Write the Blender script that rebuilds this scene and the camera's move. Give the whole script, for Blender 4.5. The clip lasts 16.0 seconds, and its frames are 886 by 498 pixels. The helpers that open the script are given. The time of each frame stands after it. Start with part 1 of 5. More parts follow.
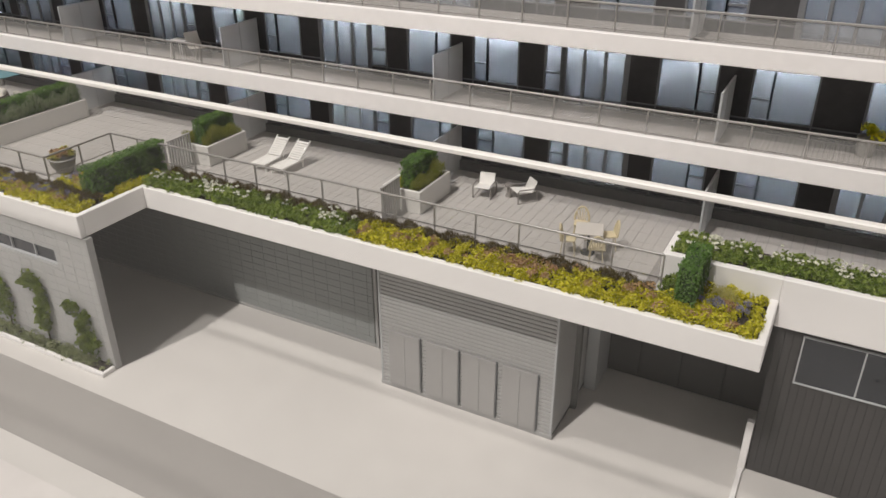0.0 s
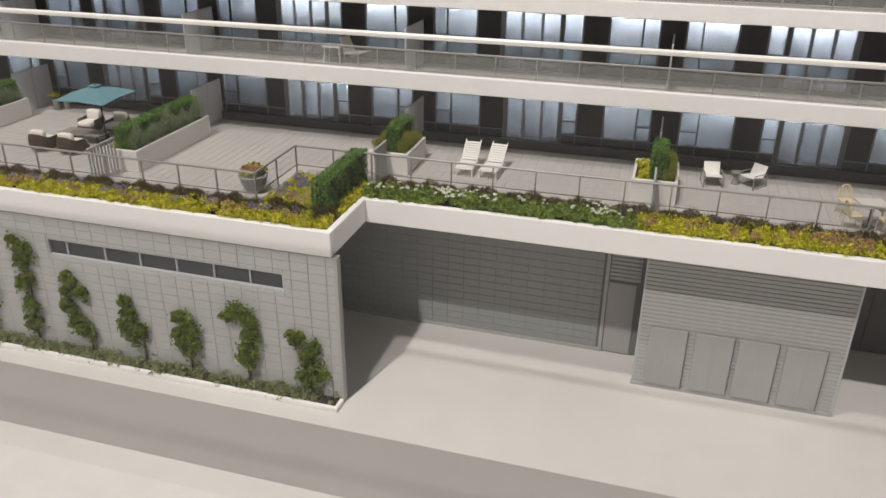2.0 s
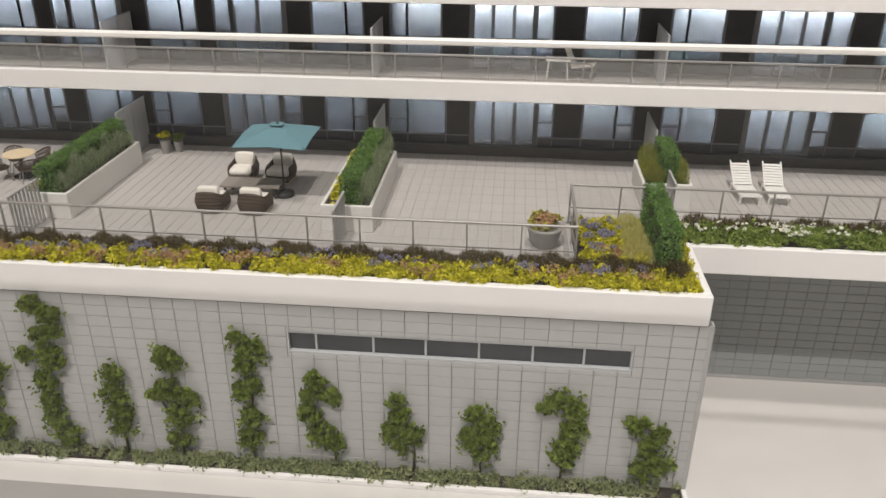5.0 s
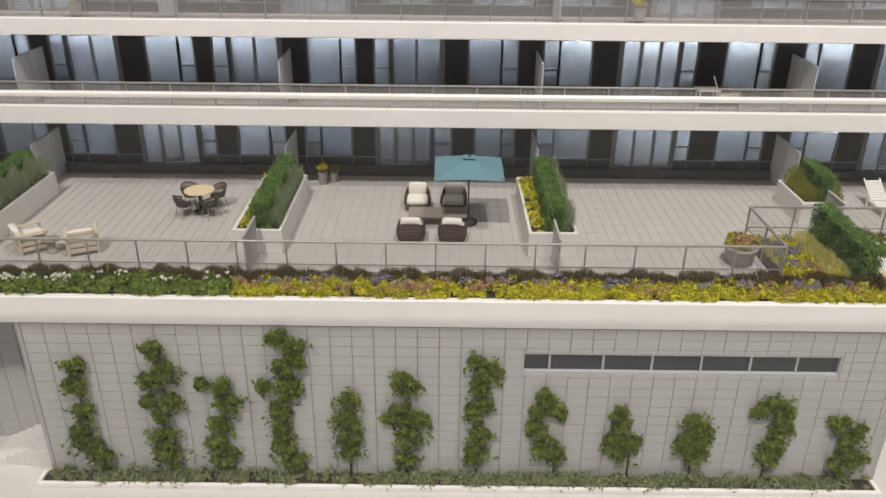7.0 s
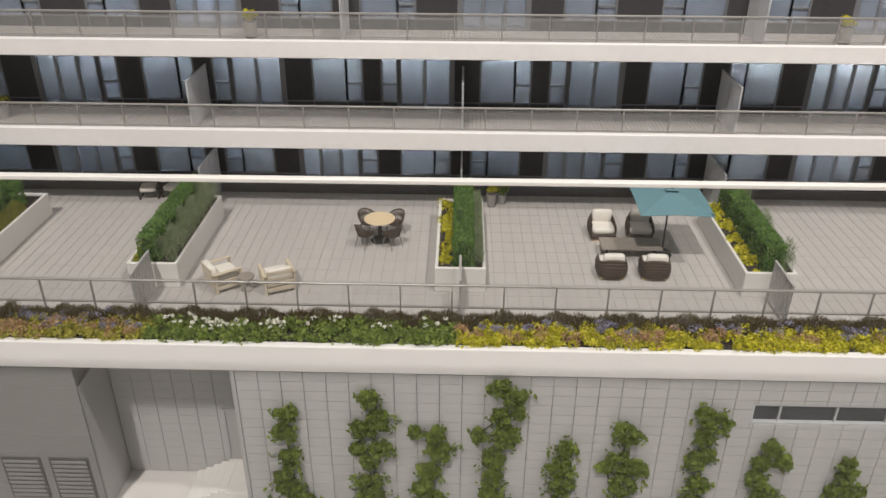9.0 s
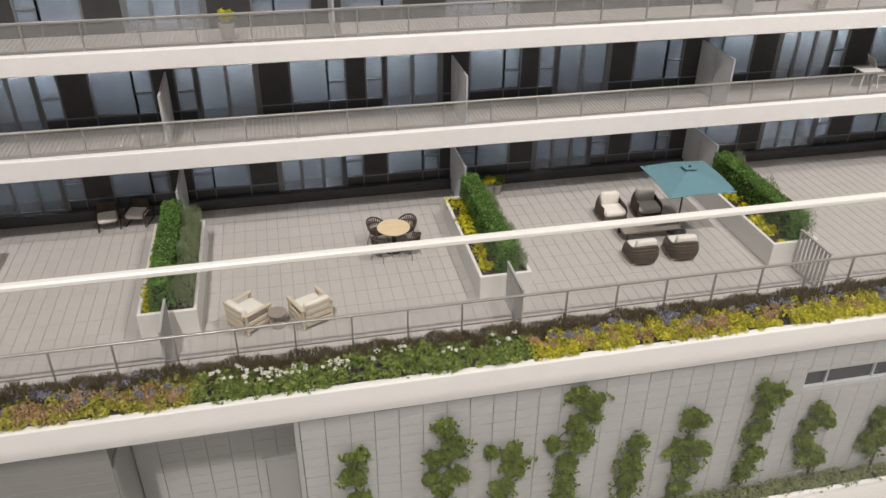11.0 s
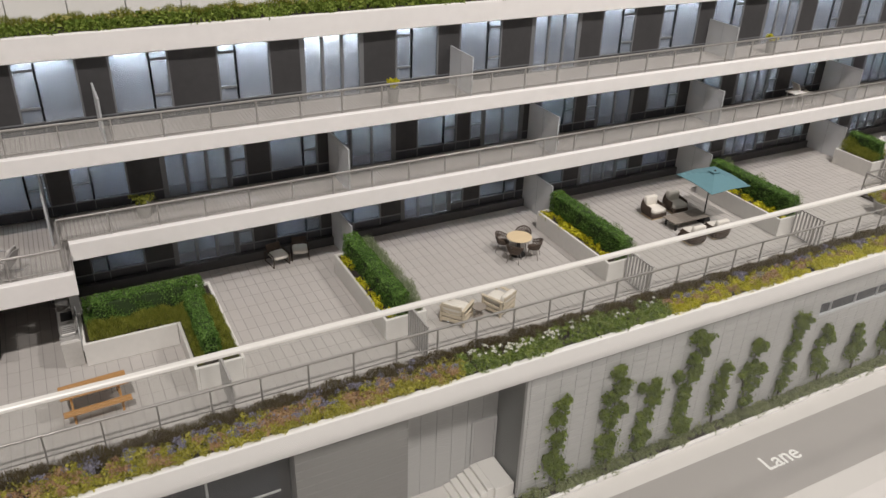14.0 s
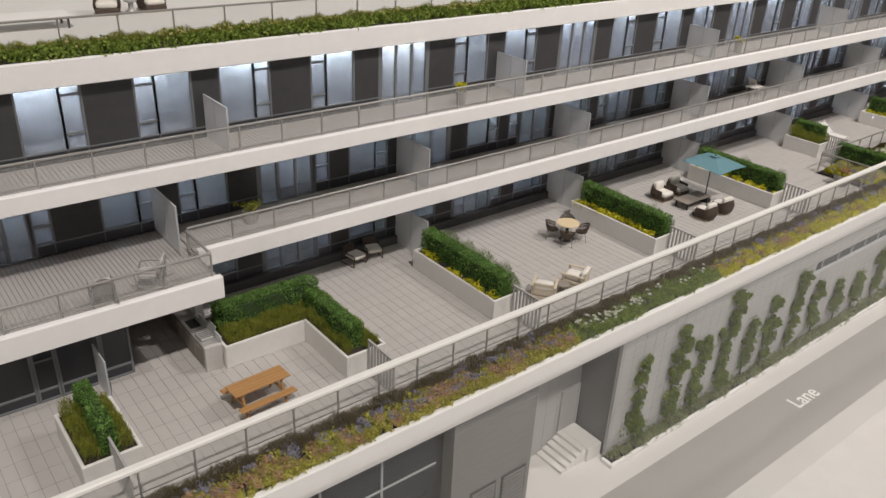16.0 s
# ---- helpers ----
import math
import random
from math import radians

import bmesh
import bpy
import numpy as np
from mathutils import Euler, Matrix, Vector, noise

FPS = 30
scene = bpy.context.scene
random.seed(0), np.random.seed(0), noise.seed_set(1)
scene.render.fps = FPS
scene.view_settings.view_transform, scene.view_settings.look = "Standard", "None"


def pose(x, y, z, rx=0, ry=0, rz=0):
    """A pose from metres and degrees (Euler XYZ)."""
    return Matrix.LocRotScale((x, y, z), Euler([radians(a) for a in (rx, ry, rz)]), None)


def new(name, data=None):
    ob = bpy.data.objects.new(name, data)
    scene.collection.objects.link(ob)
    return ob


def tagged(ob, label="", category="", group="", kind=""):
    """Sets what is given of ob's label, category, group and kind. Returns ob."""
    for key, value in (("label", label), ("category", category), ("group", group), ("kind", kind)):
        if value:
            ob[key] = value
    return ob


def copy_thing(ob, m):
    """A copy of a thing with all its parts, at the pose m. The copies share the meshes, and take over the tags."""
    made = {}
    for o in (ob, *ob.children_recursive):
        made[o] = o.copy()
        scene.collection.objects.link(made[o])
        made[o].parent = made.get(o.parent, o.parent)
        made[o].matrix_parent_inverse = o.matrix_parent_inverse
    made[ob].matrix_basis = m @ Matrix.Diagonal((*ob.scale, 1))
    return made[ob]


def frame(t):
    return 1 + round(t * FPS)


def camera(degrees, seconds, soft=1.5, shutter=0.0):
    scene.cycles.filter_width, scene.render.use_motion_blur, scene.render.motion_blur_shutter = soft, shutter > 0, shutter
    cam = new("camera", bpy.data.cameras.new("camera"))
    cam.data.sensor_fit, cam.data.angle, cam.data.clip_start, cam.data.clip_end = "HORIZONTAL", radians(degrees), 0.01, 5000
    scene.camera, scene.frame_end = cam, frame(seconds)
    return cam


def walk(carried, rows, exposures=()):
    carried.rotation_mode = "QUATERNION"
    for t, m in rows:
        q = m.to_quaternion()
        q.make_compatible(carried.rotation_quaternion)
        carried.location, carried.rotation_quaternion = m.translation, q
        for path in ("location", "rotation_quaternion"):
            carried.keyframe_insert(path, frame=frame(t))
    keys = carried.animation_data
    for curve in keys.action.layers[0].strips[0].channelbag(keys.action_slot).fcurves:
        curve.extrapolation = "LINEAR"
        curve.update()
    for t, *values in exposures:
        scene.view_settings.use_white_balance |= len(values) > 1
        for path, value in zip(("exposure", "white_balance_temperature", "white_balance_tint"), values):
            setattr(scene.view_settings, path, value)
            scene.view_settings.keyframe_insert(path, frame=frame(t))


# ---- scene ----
cam = camera(58.99, 16.0)
# seconds, eye, yaw, pitch, roll
PATH = [
    (0.0, 0.506, -1.016, 15.764, 28.146, -27.760, 0.187),
    (0.5, -2.986, -2.194, 15.010, 25.290, -27.602, -0.104),
    (1.0, -6.059, -3.366, 14.882, 22.687, -27.167, 0.352),
    (1.5, -8.755, -4.457, 14.901, 18.532, -26.229, -0.218),
    (2.0, -11.090, -5.176, 14.514, 16.282, -25.698, -0.569),
    (2.5, -12.592, -5.007, 14.313, 15.166, -25.671, -0.641),
    (3.0, -15.183, -3.940, 13.940, 13.597, -25.494, -0.446),
    (3.5, -18.046, -3.006, 14.030, 12.161, -25.514, -0.238),
    (6.0, -27.275, -2.769, 14.149, 1.858, -26.413, -0.288),
    (6.5, -29.226, -3.344, 14.524, 1.255, -26.199, -0.137),
    (7.0, -31.135, -4.168, 15.100, 0.363, -25.643, -0.553),
    (7.5, -32.291, -4.504, 15.194, 0.554, -25.743, -0.551),
    (8.0, -33.550, -4.234, 15.295, 1.019, -25.920, -0.874),
    (8.5, -34.747, -3.572, 16.046, 1.324, -27.649, -0.702),
    (9.0, -36.359, -2.548, 16.452, 1.422, -28.255, -0.267),
    (9.5, -37.145, -1.163, 16.593, 0.490, -30.048, 0.205),
    (10.0, -38.597, -0.381, 16.682, -2.853, -31.081, -0.008),
    (12.5, -46.750, -0.677, 18.106, -22.241, -30.645, -0.941),
    (13.0, -49.209, -1.714, 18.566, -23.274, -30.128, -1.696),
    (13.5, -50.597, -2.988, 18.975, -24.422, -29.652, -1.758),
    (14.0, -52.813, -2.305, 19.343, -27.103, -28.944, -1.656),
    (14.5, -55.223, -1.389, 19.256, -30.812, -28.054, -1.456),
    (15.0, -56.944, -1.141, 19.182, -34.131, -27.406, -1.502),
    (15.5, -58.377, -0.926, 19.040, -36.406, -27.020, -1.800),
    (16.0, -60.357, -0.220, 19.038, -38.214, -26.934, -2.489),
]
EXPO = [(0.0, 0.0), (2.0, -0.02), (3.0, -0.07), (3.5, -0.05), (6.0, 0.10), (8.0, 0.06), (9.0, 0.05), (9.5, 0.10), (10.0, 0.17), (12.5, 0.02), (13.5, 0.02), (16.0, -0.02)]
walk(cam, [(t, pose(x, y, z, 90 + pitch, roll, yaw)) for t, x, y, z, yaw, pitch, roll in PATH], EXPO)
WORLD, SUN, SUN2, LEDS = 0.26, 1.9, 1.15, 175.0

# ---------------------------------------------------------------- light
world = bpy.data.worlds.new("hall")
scene.world = world
world.use_nodes = True
wn = world.node_tree.nodes
wl = world.node_tree.links
bg = wn["Background"]
# the exhibition hall: pale ceiling above, darker walls and floor round about
tc = wn.new("ShaderNodeTexCoord")
sep = wn.new("ShaderNodeSeparateXYZ")
ramp = wn.new("ShaderNodeValToRGB")
ramp.color_ramp.elements[0].position = 0.40
ramp.color_ramp.elements[0].color = (0.30, 0.285, 0.27, 1)
ramp.color_ramp.elements[1].position = 0.95
ramp.color_ramp.elements[1].color = (1.0, 0.965, 0.92, 1)
mapr = wn.new("ShaderNodeMapRange")
mapr.inputs[1].default_value = -1
mapr.inputs[2].default_value = 1
wl.new(tc.outputs["Generated"], sep.inputs[0])
wl.new(sep.outputs[2], mapr.inputs[0])
wl.new(mapr.outputs[0], ramp.inputs[0])
wl.new(ramp.outputs[0], bg.inputs[0])
bg.inputs[1].default_value = WORLD



def spot(name, way, strength, degrees, color):
    """A far hall spotlight; way: where its light goes."""
    d = bpy.data.lights.new(name, "SUN")
    d.energy, d.angle, d.color = strength, radians(degrees), color
    ob = new(name, d)
    ob.matrix_world = Vector(way).to_track_quat("-Z", "Y").to_matrix().to_4x4()


spot("hall_spot_front", (0.27, 1.0, -1.52), SUN, 1.6, (1.0, 0.935, 0.885))
over = bpy.data.lights.new("hall_lamp_overhead", "POINT")
over.energy, over.shadow_soft_size, over.color = SUN2 * 4 * math.pi * 42 ** 2, 0.9, (1.0, 0.94, 0.89)
new("hall_lamp_overhead", over).location = (-22.0, 3.4, 44.0)

# ---------------------------------------------------------------- materials


def mat(name, color, rough=0.6, metal=0.0, vary=0.12, scale=6.0, bump=0.0, bscale=40.0, island=0.0, obj=0.0, spec=0.5, tint=None, stretch=(1, 1, 1)):
    m = bpy.data.materials.new(name)
    m.use_nodes = True
    nt = m.node_tree
    n, l = nt.nodes, nt.links
    b = n["Principled BSDF"]
    b.inputs["Roughness"].default_value = rough
    b.inputs["Metallic"].default_value = metal
    b.inputs["Specular IOR Level"].default_value = spec
    geo = n.new("ShaderNodeNewGeometry")
    mp = n.new("ShaderNodeMapping")
    mp.inputs["Scale"].default_value = stretch
    l.new(geo.outputs["Position"], mp.inputs["Vector"])
    big = n.new("ShaderNodeTexNoise")
    big.inputs["Scale"].default_value = scale * 0.12
    big.inputs["Detail"].default_value = 5
    fine = n.new("ShaderNodeTexNoise")
    fine.inputs["Scale"].default_value = scale
    fine.inputs["Detail"].default_value = 6
    l.new(mp.outputs[0], big.inputs["Vector"])
    l.new(mp.outputs[0], fine.inputs["Vector"])
    add = n.new("ShaderNodeMath")
    add.operation = "ADD"
    l.new(big.outputs["Fac"], add.inputs[0])
    l.new(fine.outputs["Fac"], add.inputs[1])
    src = add.outputs[0]
    if island:
        r = n.new("ShaderNodeMath")
        r.operation = "MULTIPLY_ADD"
        l.new(geo.outputs["Random Per Island"], r.inputs[0])
        r.inputs[1].default_value = island
        l.new(src, r.inputs[2])
        src = r.outputs[0]
    if obj:
        oi = n.new("ShaderNodeObjectInfo")
        r = n.new("ShaderNodeMath")
        r.operation = "MULTIPLY_ADD"
        l.new(oi.outputs["Random"], r.inputs[0])
        r.inputs[1].default_value = obj
        l.new(src, r.inputs[2])
        src = r.outputs[0]
    mr = n.new("ShaderNodeMapRange")
    mr.inputs[1].default_value = 0.6 + 0.0
    mr.inputs[2].default_value = 1.4 + island + obj
    l.new(src, mr.inputs[0])
    mix = n.new("ShaderNodeMix")
    mix.data_type = "RGBA"
    lo = tuple(c * (1 - vary) for c in color)
    hi = tuple(min(1, c * (1 + vary)) for c in (tint or color))
    mix.inputs[6].default_value = (*lo, 1)
    mix.inputs[7].default_value = (*hi, 1)
    l.new(mr.outputs[0], mix.inputs[0])
    l.new(mix.outputs[2], b.inputs["Base Color"])
    rv = n.new("ShaderNodeMapRange")
    rv.inputs[3].default_value = max(0.02, rough - 0.07)
    rv.inputs[4].default_value = min(1, rough + 0.07)
    l.new(fine.outputs["Fac"], rv.inputs[0])
    l.new(rv.outputs[0], b.inputs["Roughness"])
    if bump:
        bn = n.new("ShaderNodeTexNoise")
        bn.inputs["Scale"].default_value = bscale
        bn.inputs["Detail"].default_value = 4
        l.new(mp.outputs[0], bn.inputs["Vector"])
        bp = n.new("ShaderNodeBump")
        bp.inputs["Strength"].default_value = bump
        bp.inputs["Distance"].default_value = 0.02
        l.new(bn.outputs["Fac"], bp.inputs["Height"])
        l.new(bp.outputs[0], b.inputs["Normal"])
    return m


def pane_mat(name, color, clear=0.7, rough=0.05, frost=0.0):
    """Thin clear or frosted sheet: a share passes straight through, the rest is a glossy coloured surface, its share
    slightly uneven.
    """
    m = bpy.data.materials.new(name)
    m.use_nodes = True
    nt = m.node_tree
    n, l = nt.nodes, nt.links
    out = n["Material Output"]
    b = n["Principled BSDF"]
    b.inputs["Base Color"].default_value = (*color, 1)
    b.inputs["Roughness"].default_value = rough
    tr = n.new("ShaderNodeBsdfTransparent")
    tr.inputs[0].default_value = tuple(0.85 + 0.15 * c for c in color) + (1,)
    mx = n.new("ShaderNodeMixShader")
    mx.inputs[0].default_value = 1 - clear
    geo = n.new("ShaderNodeNewGeometry")
    no = n.new("ShaderNodeTexNoise")
    no.inputs["Scale"].default_value = 0.6
    l.new(geo.outputs["Position"], no.inputs["Vector"])
    mr = n.new("ShaderNodeMapRange")
    mr.inputs[3].default_value = max(0.0, (1 - clear) * 0.8)
    mr.inputs[4].default_value = min(1.0, (1 - clear) * 1.2)
    l.new(no.outputs["Fac"], mr.inputs[0])
    l.new(mr.outputs[0], mx.inputs[0])
    l.new(tr.outputs[0], mx.inputs[1])
    l.new(b.outputs[0], mx.inputs[2])
    l.new(mx.outputs[0], out.inputs[0])
    return m


def leaf_mat(name, c1, c2, c3=None, rough=0.7, thin=0.27):
    m = bpy.data.materials.new(name)
    m.use_nodes = True
    nt = m.node_tree
    n, l = nt.nodes, nt.links
    b = n["Principled BSDF"]
    b.inputs["Roughness"].default_value = rough
    b.inputs["Specular IOR Level"].default_value = 0.18
    geo = n.new("ShaderNodeNewGeometry")
    no = n.new("ShaderNodeTexNoise")
    no.inputs["Scale"].default_value = 3.8
    no.inputs["Detail"].default_value = 3
    l.new(geo.outputs["Position"], no.inputs["Vector"])
    ad = n.new("ShaderNodeMath")
    ad.operation = "MULTIPLY_ADD"
    l.new(geo.outputs["Random Per Island"], ad.inputs[0])
    ad.inputs[1].default_value = 0.55
    mr = n.new("ShaderNodeMapRange")
    mr.inputs[1].default_value = 0.3
    mr.inputs[2].default_value = 0.7
    mr.inputs[3].default_value = 0.0
    mr.inputs[4].default_value = 0.45
    l.new(no.outputs["Fac"], mr.inputs[0])
    l.new(mr.outputs[0], ad.inputs[2])
    rp = n.new("ShaderNodeValToRGB")
    rp.color_ramp.elements[0].color = (*c1, 1)
    rp.color_ramp.elements[1].color = (*(c3 or c2), 1)
    e = rp.color_ramp.elements.new(0.5)
    e.color = (*c2, 1)
    l.new(ad.outputs[0], rp.inputs[0])
    l.new(rp.outputs[0], b.inputs["Base Color"])
    tl = n.new("ShaderNodeBsdfTranslucent")
    l.new(rp.outputs[0], tl.inputs["Color"])
    mx = n.new("ShaderNodeMixShader")
    mx.inputs[0].default_value = thin
    l.new(b.outputs[0], mx.inputs[1])
    l.new(tl.outputs[0], mx.inputs[2])
    l.new(mx.outputs[0], n["Material Output"].inputs[0])
    return m


def barrier_mat(name):
    """Clean thick glass: clear straight on, mirroring more the flatter it is looked at, with a trace of painted pale
    haze.
    """
    m = bpy.data.materials.new(name)
    m.use_nodes = True
    nt = m.node_tree
    n, l = nt.nodes, nt.links
    out = n["Material Output"]
    n.remove(n["Principled BSDF"])
    tr = n.new("ShaderNodeBsdfTransparent")
    tr.inputs[0].default_value = (0.985, 0.99, 0.985, 1)
    gl = n.new("ShaderNodeBsdfGlossy")
    gl.inputs["Roughness"].default_value = 0.03
    fr = n.new("ShaderNodeLayerWeight")
    pw = n.new("ShaderNodeMath")
    pw.operation = "POWER"
    pw.inputs[1].default_value = 3.5
    l.new(fr.outputs["Facing"], pw.inputs[0])
    sc = n.new("ShaderNodeMath")
    sc.operation = "MULTIPLY_ADD"
    sc.inputs[1].default_value = 0.24
    sc.inputs[2].default_value = 0.012
    l.new(pw.outputs[0], sc.inputs[0])
    mx = n.new("ShaderNodeMixShader")
    l.new(sc.outputs[0], mx.inputs[0])
    l.new(tr.outputs[0], mx.inputs[1])
    l.new(gl.outputs[0], mx.inputs[2])
    # small pale diffuse share stands in for reflected haze
    df = n.new("ShaderNodeBsdfDiffuse")
    df.inputs[0].default_value = (0.8, 0.78, 0.75, 1)
    m2 = n.new("ShaderNodeMixShader")
    m2.inputs[0].default_value = 0.004
    l.new(mx.outputs[0], m2.inputs[1])
    l.new(df.outputs[0], m2.inputs[2])
    l.new(m2.outputs[0], out.inputs[0])
    return m


def glow_mat(name, color, strength):
    m = bpy.data.materials.new(name)
    m.use_nodes = True
    b = m.node_tree.nodes["Principled BSDF"]
    b.inputs["Base Color"].default_value = (*color, 1)
    b.inputs["Emission Color"].default_value = (*color, 1)
    b.inputs["Emission Strength"].default_value = strength
    return m


WHITE = mat("white_plaster", (0.86, 0.835, 0.825), 0.65, vary=0.035, scale=3, bump=0.06, bscale=25)
PLANTER = mat("planter_white", (0.72, 0.70, 0.67), 0.6, vary=0.05, scale=5, bump=0.08, bscale=30)
GROUND = mat("base_board", (0.65, 0.622, 0.60), 0.7, vary=0.06, scale=1.2, bump=0.05, bscale=18)
ROAD = mat("lane_grey", (0.36, 0.34, 0.325), 0.8, vary=0.06, scale=2.0, bump=0.1, bscale=60)
PAINT = mat("road_paint", (0.85, 0.84, 0.82), 0.7, vary=0.05)
PAVER = mat("paver", (0.46, 0.435, 0.415), 0.75, vary=0.07, scale=9, bump=0.15, bscale=50, island=0.5, obj=0.5)
JOINT = mat("paver_joint", (0.29, 0.272, 0.26), 0.9, vary=0.1)
BALDECK = mat("balcony_board", (0.385, 0.362, 0.345), 0.7, vary=0.07, scale=6, island=0.4)
BALGAP = mat("board_gap", (0.255, 0.238, 0.226), 0.9, vary=0.1)
SIDEWALL_SHADE = mat("side_wall_shade_grey", (0.17, 0.172, 0.172), 0.6, vary=0.06, scale=3)
TILE = mat("wall_tile", (0.44, 0.435, 0.43), 0.55, vary=0.045, scale=7, bump=0.08, bscale=40, island=0.35, obj=0.35)
RECESS_SHADE = mat("recess_shade_grey", (0.075, 0.074, 0.073), 0.6, vary=0.08, scale=3)
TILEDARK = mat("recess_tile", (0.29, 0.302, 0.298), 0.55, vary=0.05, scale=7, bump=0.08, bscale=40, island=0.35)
GROUT = mat("wall_grout", (0.17, 0.168, 0.164), 0.9, vary=0.08)
SIDING = mat("grey_siding", (0.40, 0.395, 0.39), 0.5, vary=0.05, scale=4, bump=0.06, bscale=30, island=0.3)
DOORGREY = mat("grey_door", (0.37, 0.36, 0.355), 0.5, vary=0.05, scale=3)
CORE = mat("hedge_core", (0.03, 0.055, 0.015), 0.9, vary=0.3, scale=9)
VENTGREY = mat("vent_block_grey", (0.23, 0.224, 0.218), 0.55, vary=0.05, scale=4)
VENTBACK = mat("vent_recess_grey", (0.09, 0.088, 0.086), 0.6, vary=0.05, scale=4)
DARKWALL = mat("dark_cladding", (0.058, 0.055, 0.055), 0.6, vary=0.12, scale=3, stretch=(6, 6, 0.4))
DARKPANEL = mat("charcoal_panel", (0.058, 0.057, 0.059), 0.5, vary=0.15, scale=4, spec=0.25)
DARKGLASS = mat("dark_glass", (0.038, 0.041, 0.048), 0.3, vary=0.2, scale=1.0)
BASEBAND = mat("facade_base", (0.085, 0.083, 0.085), 0.45, vary=0.12, scale=2)
FRAME = mat("window_frame", (0.17, 0.175, 0.185), 0.45, vary=0.06)
FRAMELT = mat("pale_frame", (0.45, 0.46, 0.47), 0.45, vary=0.06)
METAL = mat("railing_metal", (0.34, 0.325, 0.31), 0.4, metal=0.35, vary=0.06)
SLATM = mat("screen_slat", (0.40, 0.385, 0.375), 0.5, vary=0.06)
WINGLASS = pane_mat("window_film", (0.28, 0.32, 0.385), clear=0.64, rough=0.2)
FROST = pane_mat("frosted_glass", (0.80, 0.81, 0.82), clear=0.28, rough=0.4)
CLEAR = pane_mat("clear_glass", (0.72, 0.72, 0.71), clear=0.95, rough=0.08)
# milkier than CLEAR, lowers contrast behind the balcony panes
HAZY = pane_mat("milky_glass", (0.66, 0.65, 0.63), clear=0.86, rough=0.2)
BARRIER = barrier_mat("barrier_glass")
EDGE = mat("polished_edge", (0.82, 0.80, 0.76), 0.35, vary=0.03)
BACKING = mat("room_backing", (0.46, 0.49, 0.53), 0.8, vary=0.1, scale=0.8)
LED = glow_mat("led_strip", (0.92, 0.96, 1.0), LEDS)
LED_LOW = glow_mat("led_strip_low", (0.88, 0.94, 1.0), LEDS * 0.65)
LED_DIM = glow_mat("led_strip_dim", (0.85, 0.92, 1.0), LEDS * 0.48)
LED_FAINT = glow_mat("led_strip_faint", (0.85, 0.92, 1.0), LEDS * 0.27)
SOIL = mat("soil", (0.035, 0.027, 0.02), 0.95, vary=0.3, scale=12, bump=0.5, bscale=30)
HEDGE = leaf_mat("hedge_leaf", (0.04, 0.09, 0.018), (0.125, 0.24, 0.05), (0.27, 0.43, 0.115))
VINE = leaf_mat("vine_leaf", (0.05, 0.075, 0.011), (0.135, 0.185, 0.026), (0.29, 0.36, 0.07))
COVER = leaf_mat("ground_cover_leaf", (0.13, 0.155, 0.07), (0.25, 0.28, 0.13), (0.40, 0.43, 0.22))
YELLOW = leaf_mat("yellow_leaf", (0.15, 0.16, 0.008), (0.55, 0.51, 0.02), (0.95, 0.86, 0.10))
OLIVEGOLD = leaf_mat("olive_gold_leaf", (0.16, 0.155, 0.02), (0.42, 0.39, 0.05), (0.66, 0.60, 0.12))
PINK = leaf_mat("rust_leaf", (0.24, 0.13, 0.06), (0.48, 0.29, 0.15), (0.64, 0.48, 0.25))
LAVENDER = leaf_mat("lavender_bloom", (0.16, 0.15, 0.19), (0.29, 0.275, 0.35), (0.44, 0.42, 0.51))
GREEN = leaf_mat("shrub_leaf", (0.05, 0.085, 0.014), (0.18, 0.255, 0.042), (0.43, 0.50, 0.125))
BLOOM = mat("white_bloom", (0.78, 0.77, 0.64), 0.7, vary=0.08)
DARKGRASS = leaf_mat("dark_grass", (0.065, 0.046, 0.02), (0.115, 0.085, 0.034), (0.20, 0.165, 0.058), 0.85, 0.4)
GRASS = leaf_mat("olive_grass", (0.14, 0.165, 0.028), (0.28, 0.30, 0.052), (0.46, 0.45, 0.11), thin=0.45)
PALEGRASS = leaf_mat("pale_grass", (0.45, 0.43, 0.12), (0.62, 0.58, 0.2), (0.75, 0.70, 0.32), thin=0.45)
SAGE = leaf_mat("sage_leaf", (0.19, 0.24, 0.13), (0.32, 0.38, 0.22), (0.47, 0.52, 0.33), thin=0.5)
STEM = mat("vine_stem", (0.10, 0.085, 0.05), 0.9)
TEAL = mat("teal_canvas", (0.12, 0.245, 0.285), 0.8, vary=0.06, scale=5, bump=0.1, bscale=90)
WICKER = mat("dark_wicker", (0.075, 0.052, 0.038), 0.6, vary=0.3, scale=40, bump=0.6, bscale=60)
CUSHION = mat("cream_cushion", (0.74, 0.70, 0.64), 0.85, vary=0.05, scale=8, bump=0.15, bscale=60)
CREAMWOOD = mat("pale_wood", (0.58, 0.50, 0.38), 0.6, vary=0.08, scale=9, stretch=(1, 5, 5))
TABLETOP = mat("maple_top", (0.70, 0.56, 0.36), 0.5, vary=0.06, scale=8, stretch=(1, 6, 1))
TAUPE = mat("taupe_wood", (0.27, 0.235, 0.205), 0.6, vary=0.12, scale=9, stretch=(1, 7, 1))
ORANGE = mat("teak", (0.44, 0.235, 0.085), 0.5, vary=0.16, scale=10, stretch=(0.6, 9, 1), island=0.4)
WHITEWOOD = mat("white_slat", (0.80, 0.78, 0.75), 0.55, vary=0.04)
YELLOWPL = mat("straw_plastic", (0.62, 0.53, 0.35), 0.55, vary=0.08, scale=12)
